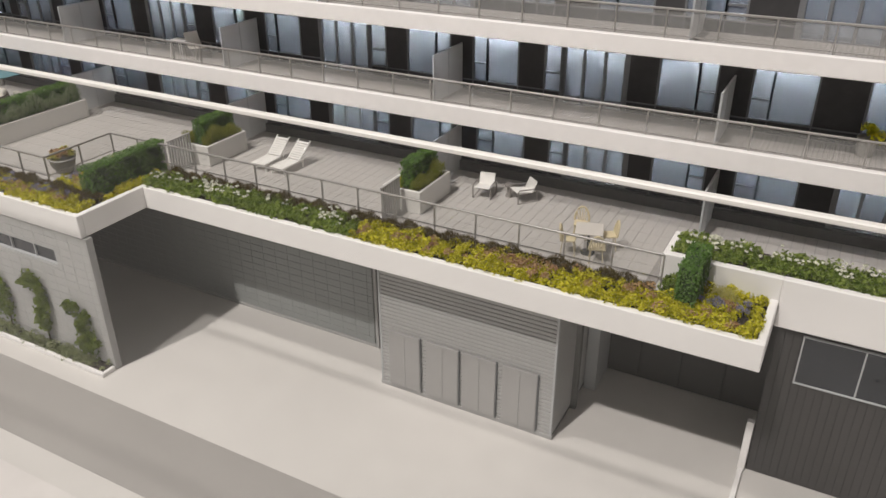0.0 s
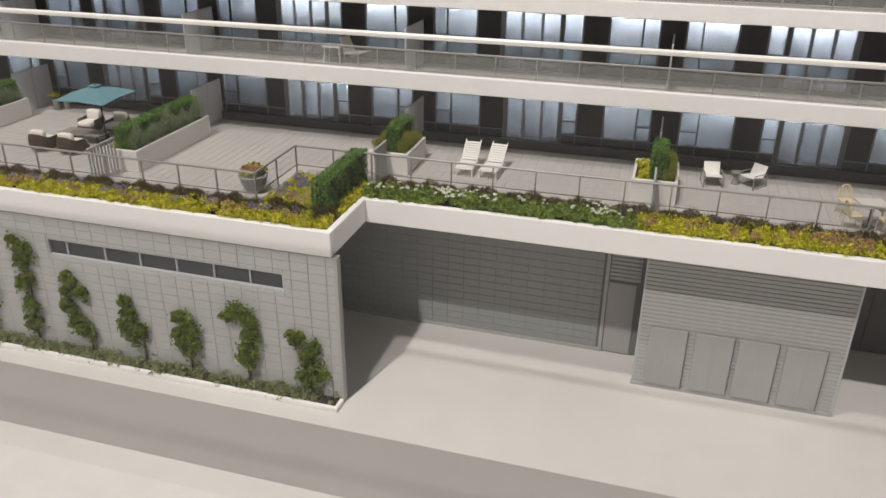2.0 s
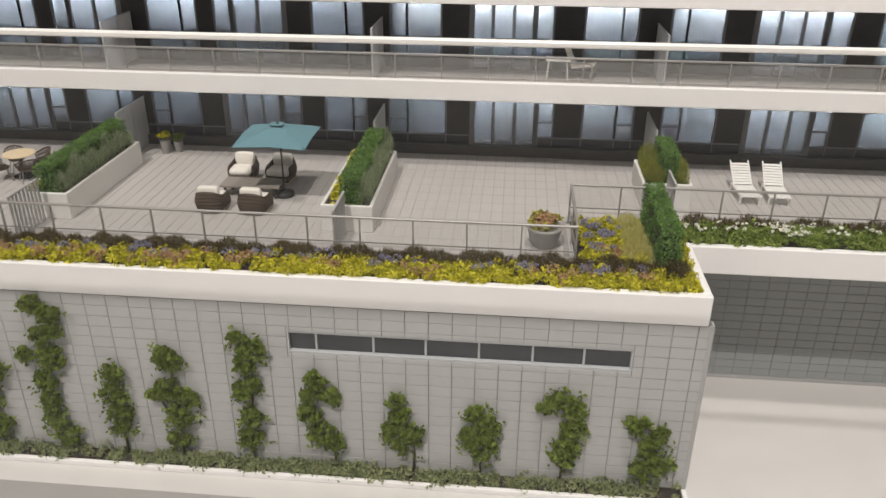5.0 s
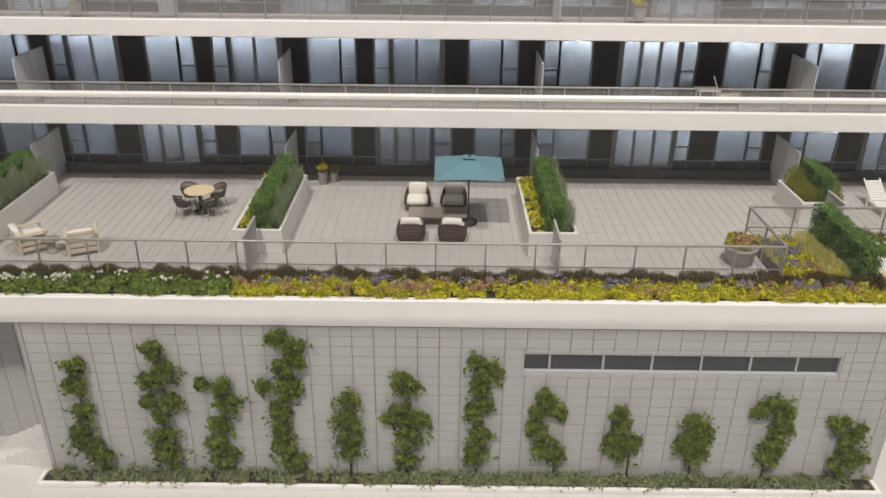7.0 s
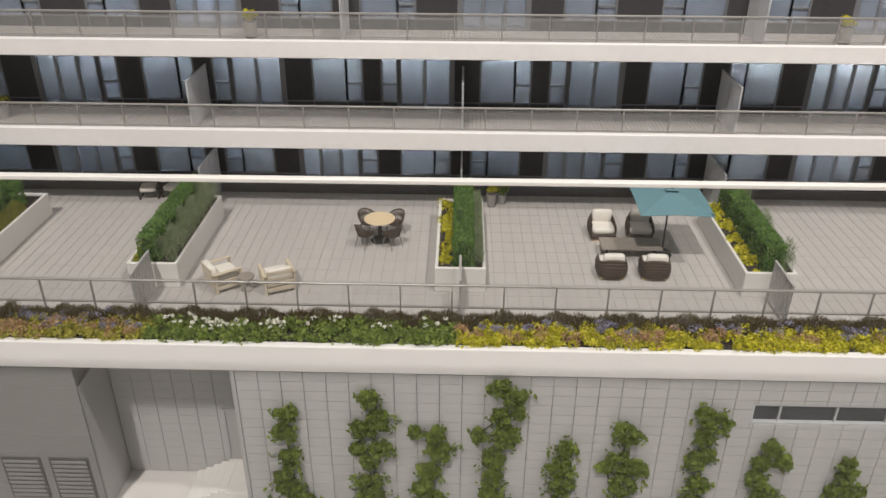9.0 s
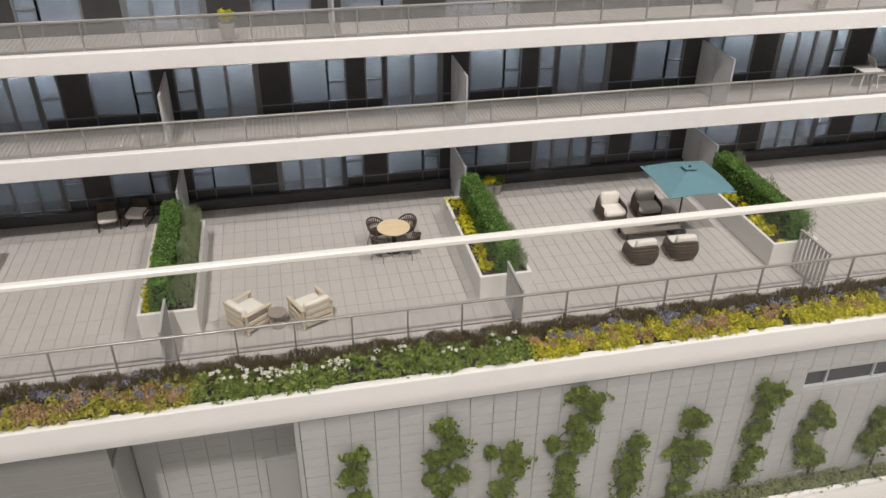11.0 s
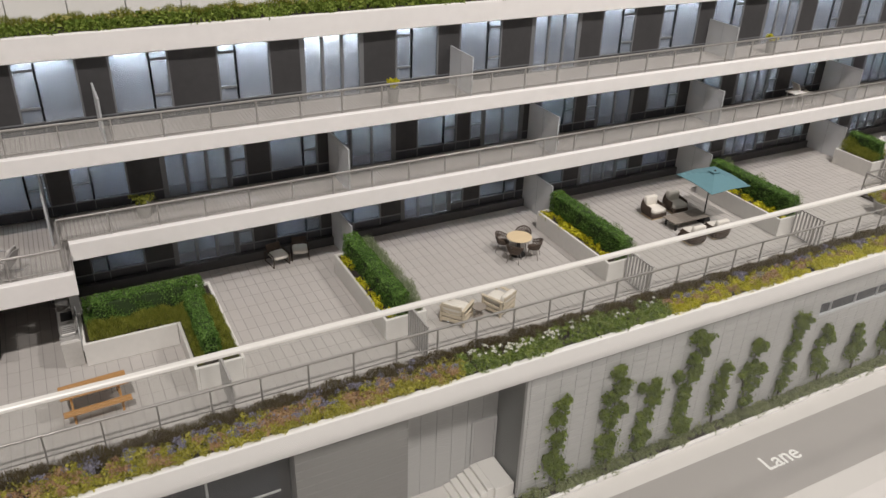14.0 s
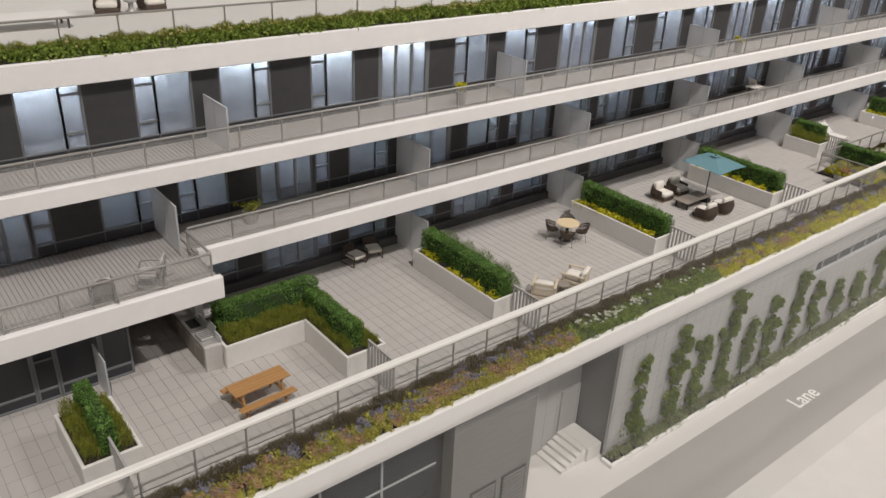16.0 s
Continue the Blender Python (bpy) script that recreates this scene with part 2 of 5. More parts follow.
GREYTOP = mat("stone_top", (0.58, 0.54, 0.50), 0.5, vary=0.06, scale=12)
BLACK = mat("black_metal", (0.02, 0.02, 0.02), 0.5, vary=0.1)
GREYFRAME = mat("taupe_frame", (0.24, 0.22, 0.205), 0.5, vary=0.08)
SILVER = mat("brushed_steel", (0.48, 0.47, 0.455), 0.52, metal=0.45, vary=0.08, scale=10, stretch=(1, 12, 1))
CONCRETE = mat("pale_concrete", (0.52, 0.50, 0.475), 0.75, vary=0.08, scale=10, bump=0.15)
POT = mat("grey_pot", (0.30, 0.288, 0.27), 0.6, vary=0.1, scale=8, bump=0.1)
GREYPAD = mat("grey_pad", (0.50, 0.475, 0.455), 0.85, vary=0.06, scale=8, bump=0.15, bscale=60)
RATTAN = mat("grey_rattan", (0.30, 0.285, 0.28), 0.65, vary=0.12, scale=25, bump=0.3)

# ---------------------------------------------------------------- mesh helpers


class MB:
    """A growing list of vertices and faces, made into one mesh at the end."""

    def __init__(self):
        self.v, self.f = [], []

    def box(self, x0, x1, y0, y1, z0, z1, c=0.0, m=None):
        k = len(self.v)
        if c <= 0:
            vs = [(x, y, z) for z in (z0, z1) for y in (y0, y1) for x in (x0, x1)]
            fs = [(0, 2, 3, 1), (4, 5, 7, 6), (0, 1, 5, 4), (2, 6, 7, 3), (0, 4, 6, 2), (1, 3, 7, 5)]
        else:
            c = min(c, (x1 - x0) * 0.45, (y1 - y0) * 0.45, (z1 - z0) * 0.45)
            vs, idx = [], {}
            for sx in (0, 1):
                for sy in (0, 1):
                    for sz in (0, 1):
                        X, Y, Z = (x0, x1)[sx], (y0, y1)[sy], (z0, z1)[sz]
                        ix, iy, iz = X + c * (1 - 2 * sx), Y + c * (1 - 2 * sy), Z + c * (1 - 2 * sz)
                        for a, p in enumerate(((X, iy, iz), (ix, Y, iz), (ix, iy, Z))):
                            idx[(sx, sy, sz, a)] = len(vs)
                            vs.append(p)
            fs = []
            for a in range(3):
                for s in (0, 1):
                    q = []
                    for u, w in ((0, 0), (1, 0), (1, 1), (0, 1)):
                        t = [0, 0, 0]
                        t[a] = s
                        t[(a + 1) % 3] = u
                        t[(a + 2) % 3] = w
                        q.append(idx[(*t, a)])
                    fs.append(tuple(q if s else q[::-1]))
            for a in range(3):
                b, d = (a + 1) % 3, (a + 2) % 3
                for u in (0, 1):
                    for w in (0, 1):
                        t0 = [0, 0, 0]
                        t0[b], t0[d] = u, w
                        t1 = list(t0)
                        t1[a] = 1
                        q = (idx[(*t0, b)], idx[(*t1, b)], idx[(*t1, d)], idx[(*t0, d)])
                        fs.append(q if (u + w) % 2 == 0 else q[::-1])
            for sx in (0, 1):
                for sy in (0, 1):
                    for sz in (0, 1):
                        q = tuple(idx[(sx, sy, sz, a)] for a in range(3))
                        fs.append(q if (sx + sy + sz) % 2 else q[::-1])
        if m is not None:
            vs = [tuple(m @ Vector(p)) for p in vs]
        self.v += vs
        self.f += [tuple(i + k for i in f) for f in fs]
        return self

    def tube(self, pts, r, n=8, cap=True):
        """A round bar along a list of points; r is one radius or one for each point."""
        k = len(self.v)
        P = [Vector(p) for p in pts]
        rs = r if isinstance(r, (list, tuple)) else [r] * len(P)
        for i, p in enumerate(P):
            d = (P[min(i + 1, len(P) - 1)] - P[max(i - 1, 0)]).normalized()
            up = Vector((0, 0, 1)) if abs(d.z) < 0.9 else Vector((1, 0, 0))
            a = d.cross(up).normalized()
            b = d.cross(a)
            for j in range(n):
                w = 2 * math.pi * j / n
                self.v.append(tuple(p + (a * math.cos(w) + b * math.sin(w)) * rs[i]))
        for i in range(len(P) - 1):
            for j in range(n):
                q = (j + 1) % n
                self.f.append((k + i * n + j, k + i * n + q, k + i * n + n + q, k + i * n + n + j))
        if cap:
            self.f.append(tuple(k + j for j in range(n))[::-1])
            self.f.append(tuple(k + (len(P) - 1) * n + j for j in range(n)))
        return self

    def lathe(self, prof, n=24, at=(0, 0, 0)):
        k = len(self.v)
        for r, z in prof:
            for j in range(n):
                w = 2 * math.pi * j / n
                self.v.append((at[0] + r * math.cos(w), at[1] + r * math.sin(w), at[2] + z))
        for i in range(len(prof) - 1):
            for j in range(n):
                q = (j + 1) % n
                self.f.append((k + i * n + j, k + i * n + q, k + i * n + n + q, k + i * n + n + j))
        self.f.append(tuple(k + j for j in range(n))[::-1])
        self.f.append(tuple(k + (len(prof) - 1) * n + j for j in range(n)))
        return self

    def puff(self, x0, x1, y0, y1, z0, z1, m=None, n=6):
        """A soft cushion: a box swollen on all sides."""
        k = len(self.v)
        cx, cy, cz = (x0 + x1) / 2, (y0 + y1) / 2, (z0 + z1) / 2
        hx, hy, hz = (x1 - x0) / 2, (y1 - y0) / 2, (z1 - z0) / 2
        N, R = 2 * n, n
        for i in range(R + 1):
            a = math.pi * (i / R - 0.5)
            for j in range(N * 2):
                b = 2 * math.pi * j / (N * 2)
                e = 0.32
                ca, sa, cb, sb = math.cos(a), math.sin(a), math.cos(b), math.sin(b)
                s = lambda q: math.copysign(abs(q) ** e, q)
                p = Vector((cx + hx * s(ca) * s(cb), cy + hy * s(ca) * s(sb), cz + hz * s(sa) * (1.0 if abs(sa) < 0.9 else 1.06)))
                self.v.append(tuple(m @ p if m is not None else p))
        M = N * 2
        for i in range(R):
            for j in range(M):
                q = (j + 1) % M
                self.f.append((k + i * M + j, k + i * M + q, k + (i + 1) * M + q, k + (i + 1) * M + j))
        return self

    def mesh(self, name, material, smooth=False):
        me = bpy.data.meshes.new(name)
        me.from_pydata(self.v, [], self.f)
        me.materials.append(material)
        if smooth:
            me.polygons.foreach_set("use_smooth", [True] * len(me.polygons))
        me.validate()
        me.update()
        return me


def part(name, mb, material, parent=None, label="", smooth=False, kind=""):
    ob = new(name, mb.mesh(name, material, smooth) if isinstance(mb, MB) else mb)
    if parent is not None:
        ob.parent = parent
    if label or kind:
        tagged(ob, label=label, kind=kind)
    return ob


def thing(name, at=(0, 0, 0), turn=0.0, label="", category="", group="", kind=""):
    e = new(name)
    e.empty_display_size = 0.2
    e.matrix_world = pose(*at, 0, 0, turn)
    return tagged(e, label, category, group, kind)


def structure(name, mb, material, label, smooth=False):
    return tagged(part(name, mb, material, smooth=smooth), label=label, category=name.split("_")[0], kind="structure")


RNG = np.random.default_rng(7)


def leaves(pos, nrm, size, spread=0.7, aspect=0.55, rng=RNG):
    """Pointed leaves, two triangles each, folded along the middle: positions, outward ways, sizes."""
    n = len(pos)
    d = nrm + rng.normal(0, spread, (n, 3))
    d /= np.linalg.norm(d, axis=1, keepdims=True) + 1e-9
    t = rng.normal(0, 1, (n, 3))
    t -= (t * d).sum(1, keepdims=True) * d
    t /= np.linalg.norm(t, axis=1, keepdims=True) + 1e-9
    s = np.cross(d, t)
    L = size * rng.uniform(0.7, 1.3, (n, 1))
    W = L * aspect
    a = pos - t * L * 0.5
    b = pos + t * L * 0.5 - d * L * 0.12
    c = pos + s * W * 0.5 + d * L * 0.12
    e = pos - s * W * 0.5 + d * L * 0.12
    v = np.stack([a, c, b, e], 1).reshape(-1, 3)
    return v


def leaf_mesh(name, v, material):
    n = len(v) // 4
    me = bpy.data.meshes.new(name)
    me.vertices.add(len(v))
    me.vertices.foreach_set("co", np.asarray(v, dtype=np.float32).ravel())
    k = np.arange(n)[:, None] * 4
    tri = np.concatenate([k + np.array([[0, 1, 2]]), k + np.array([[0, 2, 3]])], 1).ravel()
    me.loops.add(len(tri))
    me.loops.foreach_set("vertex_index", tri.astype(np.int32))
    me.polygons.add(2 * n)
    me.polygons.foreach_set("loop_start", np.arange(2 * n, dtype=np.int32) * 3)
    me.polygons.foreach_set("loop_total", np.full(2 * n, 3, dtype=np.int32))
    me.materials.append(material)
    me.update(calc_edges=True)
    me.validate()
    return me


def blades(base, height, lean, width, rng=RNG):
    """Grass blades as narrow four-cornered leaves from a base upward."""
    n = len(base)
    way = rng.normal(0, 1, (n, 3))
    way[:, 2] = 0
    way /= np.linalg.norm(way, axis=1, keepdims=True) + 1e-9
    h = height * rng.uniform(0.6, 1.15, (n, 1))
    out = lean * rng.uniform(0.25, 1.1, (n, 1))
    top = base + np.array([0, 0, 1.0]) * h * (1.05 - 0.3 * out) + way * h * out
    mid = base + np.array([0, 0, 0.72]) * h + way * h * out * 0.32
    side = np.cross(way, np.array([0, 0, 1.0])) * width
    return np.stack([base, mid + side, top, mid - side], 1).reshape(-1, 3)


def clumps(centres, radius, per, size, flat=0.75, rng=RNG):
    """Leaves over the upper part of many small mounds."""
    n = len(centres)
    c = np.repeat(centres, per, 0)
    r = np.repeat(radius, per)[:, None]
    d = rng.normal(0, 1, (n * per, 3))
    d[:, 2] = np.abs(d[:, 2]) * 0.9 + 0.05
    d /= np.linalg.norm(d, axis=1, keepdims=True)
    p = c + d * r * rng.uniform(0.55, 1.0, (n * per, 1)) * np.array([1, 1, flat])
    return leaves(p, d, size, rng=rng)

# ---------------------------------------------------------------- the large structure
FLOOR, PAR_LO, PAR_HI = 5.47, 4.87, 5.63      # terrace floor, fascia underside and top
FRONT_A, FRONT_B, FRONT_C = 12.60, 15.20, 17.42   # the three front lines of the podium
FACADE = 22.0
DIV = (-62.0, -53.5, -44.5, -36.3, -28.15, -19.7, -11.1, -2.5, 6.0)   # party lines between the homes

# ground, lane
structure("ground", MB().box(-260, 220, -220, 260, -0.6, 0.0), GROUND, "pale off-white base board round the building")
structure("road", MB().box(-130, 70, 8.9, 11.4, 0.001, 0.006), ROAD, "flat grey lane strip along the podium wall")
txt = bpy.data.curves.new("lane_word", "FONT")
txt.body = "Lane"
txt.size = 0.88
txt.offset = 0.012
txt.extrude = 0.002
tob = new("lane_word_curve", txt)
dg = bpy.context.evaluated_depsgraph_get()
tme = bpy.data.meshes.new_from_object(tob.evaluated_get(dg))
bpy.data.objects.remove(tob)
tme.materials.clear()
tme.materials.append(PAINT)
lane = new("lane_lettering", tme)
lane.matrix_world = pose(-33.3, 10.0, 0.010, 0, 0, 0)
tagged(lane, "white painted word Lane on the grey road", "lettering")

# podium slab and fascias
mb = MB()
mb.box(-75, -19.6, 12.8, 23.2, PAR_LO + 0.02, FLOOR - 0.06)
mb.box(-19.598, -0.2, 15.4, 23.2, PAR_LO + 0.02, FLOOR - 0.06)
mb.box(-0.198, 12, 17.65, 23.2, PAR_LO + 0.02, FLOOR - 0.06)
structure("podium_slab", mb, CONCRETE, "thick concrete podium slab under the terraces")


def fascia(name, x0, x1, y0, y1, z0, z1):
    structure(name, MB().box(x0, x1, y0, y1, z0, z1, 0.025), WHITE, "smooth white fascia edging the planted terrace")


fascia("trim_fascia_front", -75, -19.4, FRONT_A, FRONT_A + 0.2, PAR_LO, PAR_HI)
fascia("trim_fascia_return", -19.6, -19.4, FRONT_A + 0.202, FRONT_B + 0.2, PAR_LO, PAR_HI)
fascia("trim_fascia_middle", -19.398, 0.0, FRONT_B, FRONT_B + 0.2, PAR_LO, PAR_HI)
fascia("trim_fascia_end", -0.2, 0.0, FRONT_B + 0.202, FRONT_C, PAR_LO, PAR_HI)
fascia("trim_fascia_east", 0.002, 12.0, FRONT_C, FRONT_C + 0.22, PAR_LO, 6.22)
fascia("trim_upstand", -2.95, 0.0, FRONT_C + 0.002, FRONT_C + 0.22, PAR_HI - 0.2, 6.22)
fascia("trim_upstand_end", -2.95, -2.75, FRONT_C + 0.222, 18.9, PAR_HI - 0.2, 6.22)

# front wall of the podium, its strip window cut through
W0, W1 = -41.8, -19.3
WX0, WX1, WZ0, WZ1 = -29.1, -20.95, 3.52, 4.13
mb = MB()
yb, yf = 12.86, FRONT_A + 0.075
mb.box(W0, WX0, yf, yb, 0, PAR_LO - 0.002)
mb.box(WX1, W1, yf, yb, 0, PAR_LO - 0.002)
mb.box(WX0 + 0.001, WX1 - 0.001, yf, yb, 0, WZ0)
mb.box(WX0 + 0.001, WX1 - 0.001, yf, yb, WZ1, PAR_LO - 0.002)
wall_front = structure("wall_front", mb, GROUT, "tiled grey podium wall facing the lane")
# side walls: the shade of the recess is put into their darkened grey
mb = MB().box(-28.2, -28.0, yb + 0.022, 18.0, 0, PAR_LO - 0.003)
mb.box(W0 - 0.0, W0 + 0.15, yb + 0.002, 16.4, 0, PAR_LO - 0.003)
structure("wall_side", mb, SIDEWALL_SHADE, "plain side wall of the podium recess, its grey darkened for shade")
mb = MB().box(W1 - 0.06, W1 + 0.05, FRONT_A + 0.02, yb + 0.012, 0, PAR_LO - 0.003, 0.01)
mb.box(W0 - 0.07, W0 + 0.04, FRONT_A + 0.02, FRONT_A + 0.16, 0, PAR_LO - 0.003, 0.01)
structure("trim_corner", mb, SIDING, "pale grey corner trim of the tiled wall")

win = thing("window_strip", label="long low dark strip window in the tiled podium wall", category="window", kind="structure")
part("glass", MB().box(WX0 + 0.03, WX1 - 0.03, yf + 0.08, yf + 0.10, WZ0 + 0.03, WZ1 - 0.03), DARKGLASS, win)
for nm, b in (("head", (WX0, WX1, WZ1 - 0.05, WZ1)), ("sill", (WX0, WX1, WZ0, WZ0 + 0.06)), ("jamb", (WX0, WX0 + 0.05, WZ0 + 0.061, WZ1 - 0.051)), ("jamb", (WX1 - 0.05, WX1, WZ0 + 0.061, WZ1 - 0.051))):
    part(nm, MB().box(b[0], b[1], yf - 0.03, yf + 0.14, b[2], b[3], 0.008), FRAMELT, win)
for x in (-28.4, -27.02, -25.77, -24.51, -23.25, -22.06):
    part("mullion", MB().box(x - 0.025, x + 0.025, yf + 0.02, yf + 0.13, WZ0 + 0.061, WZ1 - 0.051), FRAMELT, win)

# kerbed planting strip at the foot of the wall
structure("kerb_planting", MB().box(-42.1, -19.25, 12.08, 12.2, 0, 0.16, 0.02).box(-42.1, -41.98, 12.202, 12.6, 0, 0.16, 0.02).box(-19.37, -19.25, 12.202, 12.6, 0, 0.16, 0.02), WHITE, "low white kerb round the wall planting")
structure("soil_planting", MB().box(-41.97, -19.38, 12.21, 12.66, 0, 0.11), SOIL, "dark soil in the narrow wall planting strip")

# ---- garage recess
gy = 17.8
garage = structure("wall_garage", MB().box(-28.0, -5.0, gy + 0.03, gy + 0.25, 0, PAR_LO), GROUT, "grey tiled back wall of the covered forecourt")
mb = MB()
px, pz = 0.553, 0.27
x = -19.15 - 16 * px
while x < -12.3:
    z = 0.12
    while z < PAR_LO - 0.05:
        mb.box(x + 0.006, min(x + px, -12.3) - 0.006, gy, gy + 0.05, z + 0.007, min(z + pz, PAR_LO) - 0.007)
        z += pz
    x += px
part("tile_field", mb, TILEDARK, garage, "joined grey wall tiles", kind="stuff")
part("skirting", MB().box(-27.99, -12.2, gy - 0.03, gy + 0.04, 0, 0.115, 0.01), SIDING, garage)
sd = thing("door_side", label="flat grey service door beside the utility block", category="door", kind="structure")
part("leaf", MB().box(-12.08, -11.2, gy - 0.02, gy + 0.035, 0.04, 2.65, 0.01), DOORGREY, sd)
part("frame", MB().box(-12.22, -12.1, gy - 0.05, gy + 0.04, 0, PAR_LO - 0.01, 0.01), SIDING, sd)
mb = MB()
z = 2.75
while z < PAR_LO - 0.1:
    mb.box(-12.08, -11.1, gy - 0.015, gy + 0.035, z, z + 0.115, 0.012)
    z += 0.14
part("louvre_field", mb, SIDING, sd)

# utility block with four tall doors
BX0, BX1, BY = -11.0, -5.15, 16.2
util = thing("utility_block", label="grey ribbed utility block with four tall flat doors", category="building block", kind="structure")
part("core", MB().box(BX0 + 0.02, BX1 - 0.02, BY + 0.05, 20.4, 0, PAR_LO - 0.004), GROUT, util)
mb = MB()
z = 0.16
while z < PAR_LO - 0.03:
    mb.box(BX0 + 0.06, BX1 - 0.06, BY, BY + 0.07, z, min(z + 0.122, PAR_LO - 0.006), 0.012)
    mb.box(BX1 - 0.07, BX1, BY + 0.08, 20.4, z, min(z + 0.122, PAR_LO - 0.006), 0.012)
    z += 0.136
part("siding_boards", mb, SIDING, util, kind="stuff", label="joined horizontal ribbed boards")
part("plinth", MB().box(BX0 - 0.02, BX1 + 0.02, BY - 0.03, BY + 0.06, 0, 0.15, 0.012), SIDING, util)
for x in (BX0, BX1 - 0.07):
    part("corner_post", MB().box(x, x + 0.07, BY - 0.02, BY + 0.06, 0.152, PAR_LO - 0.006, 0.01), FRAMELT, util)
for x in (-10.64, -9.31, -8.07, -6.76):
    d = part("door", MB().box(x, x + 1.1, BY - 0.09, BY - 0.003, 0.17, 2.2, 0.014), DOORGREY, util, "flat grey double door")
    part("meeting_strip", MB().box(x + 0.53, x + 0.57, BY - 0.105, BY - 0.092, 0.19, 2.18, 0.004), SIDING, d)
    part("edge_strip", MB().box(x + 1.105, x + 1.135, BY - 0.075, BY - 0.005, 0.17, 2.2, 0.006), FRAME, d)

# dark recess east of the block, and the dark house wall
# dark finish lowered further, so the colour itself carries the recess's shade
structure("wall_recess", MB().box(-5.1, 0.3, 20.4, 20.6, 0, PAR_LO), RECESS_SHADE, "dark grey back wall of the deep recess, colour lowered further for shade")
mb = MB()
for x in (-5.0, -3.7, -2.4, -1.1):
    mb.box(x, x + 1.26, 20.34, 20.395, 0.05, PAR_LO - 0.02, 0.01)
structure("wall_recess_panels", mb, RECESS_SHADE, "tall dark grey recess panels, colour lowered further for shade")
structure("wall_pier", MB().box(-5.13, -4.75, 19.0, 20.33, 0, PAR_LO - 0.01, 0.01), FRAMELT, "pale pier in the shaded recess")
east = structure("wall_east", MB().box(0.1, 12, 17.66, 17.9, 0, PAR_LO - 0.003).box(0.1, 0.3, 17.902, 20.6, 0, PAR_LO - 0.003), DARKWALL, "dark charcoal timber-clad wall")
mb = MB()
for i in range(60):
    mb.box(0.12 + i * 0.2, 0.312 + i * 0.2, 17.635, 17.659, 0.0, PAR_LO - 0.01, 0.006)
part("cladding_boards", mb, DARKWALL, east, "joined dark upright boards", kind="stuff")
for k, x in enumerate((0.78, 5.2)):
    w = thing("window_east", label="two-light dark window with pale frame in dark cladding", category="window", kind="structure")
    part("glass", MB().box(x, x + 2.8, 17.60, 17.63, 3.3, 4.66), DARKGLASS, w)
    for b in ((x - 0.04, x + 2.84, 4.66, 4.70), (x - 0.04, x + 2.84, 3.25, 3.3), (x - 0.04, x, 3.301, 4.659), (x + 1.38, x + 1.42, 3.301, 4.659), (x + 2.8, x + 2.84, 3.301, 4.659)):
        part("frame", MB().box(b[0], b[1], 17.57, 17.634, b[2], b[3], 0.006), FRAMELT, w)
structure("post_boundary", MB().box(-0.1, 0.09, 17.45, 17.63, 0, 1.75, 0.015), WHITE, "white boundary post at the wall corner")
structure("kerb_boundary", MB().box(-0.08, 0.06, 12.2, 17.44, 0, 0.14, 0.015), WHITE, "thin white kerb dividing the forecourts")

# ---- west recess with steps, vent block and dark glazing
vb = thing("vent_block", label="plain grey block with two louvred vents beside steps", category="building block", kind="structure")
mb = MB()
z = 0.0
while z < PAR_LO - 0.02:
    mb.box(-49.0, -45.75, FRONT_A + 0.05, FRONT_A + 0.12, z + 0.006, min(z + 0.3, PAR_LO - 0.004), 0.006)
    z += 0.3
part("siding_boards", mb, VENTGREY, vb, kind="stuff", label="joined wide grey boards")
part("core", MB().box(-49.0, -45.8, FRONT_A + 0.11, 16.2, 0, PAR_LO - 0.004), VENTGREY, vb)
part("side_panel", MB().box(-45.8, -45.74, FRONT_A + 0.13, 16.2, 0, 4.2, 0.01), SIDING, vb)
for x in (-48.25, -46.98):
    v = part("vent", MB().box(x, x + 1.04, FRONT_A + 0.02, FRONT_A + 0.048, 0.5, 1.92), VENTBACK, vb, "louvred vent")
    for i in range(9):
        part("slat", MB().box(x + 0.06, x + 0.98, FRONT_A - 0.015, FRONT_A + 0.018, 0.56 + i * 0.148, 0.655 + i * 0.148, 0.01), VENTGREY, v)
rw = structure("wall_stair", MB().box(-45.73, -41.82, 14.25, 14.45, 0, PAR_LO - 0.004), GROUT, "grey tiled back wall of the stair recess")
mb = MB()
for i in range(7):
    z = 0.02
    while z < PAR_LO - 0.05:
        mb.box(-45.7 + i * 0.553, -45.16 + i * 0.553, 14.2, 14.26, z, min(z + 0.290, PAR_LO - 0.01))
        z += 0.295
part("tile_field", mb, TILE, rw, "joined grey wall tiles", kind="stuff")
dw = thing("door_stair", label="flat pale grey door at the stair landing", category="door", kind="structure")
part("leaf", MB().box(-42.7, -41.95, 14.13, 14.19, 0.62, 2.3, 0.01), DOORGREY, dw)
for b in ((-42.79, -42.71, 0.62, 2.4), (-41.94, -41.86, 0.62, 2.4), (-42.709, -41.941, 2.31, 2.4)):
    part("frame", MB().box(b[0], b[1], 14.12, 14.195, b[2], b[3], 0.006), SIDING, dw)
st = thing("entry_steps", label="white stair flight rising to a landing by the wall", category="stairs", kind="structure")
for i in range(5):
    part("step", MB().box(-43.75 + i * 0.24, -43.75 + (i + 1) * 0.24 - 0.002, 12.95, 14.18, 0, 0.115 * (i + 1), 0.012), PLANTER, st)
part("landing", MB().box(-42.55, -41.86, 12.85, 14.18, 0, 0.58, 0.012), PLANTER, st)
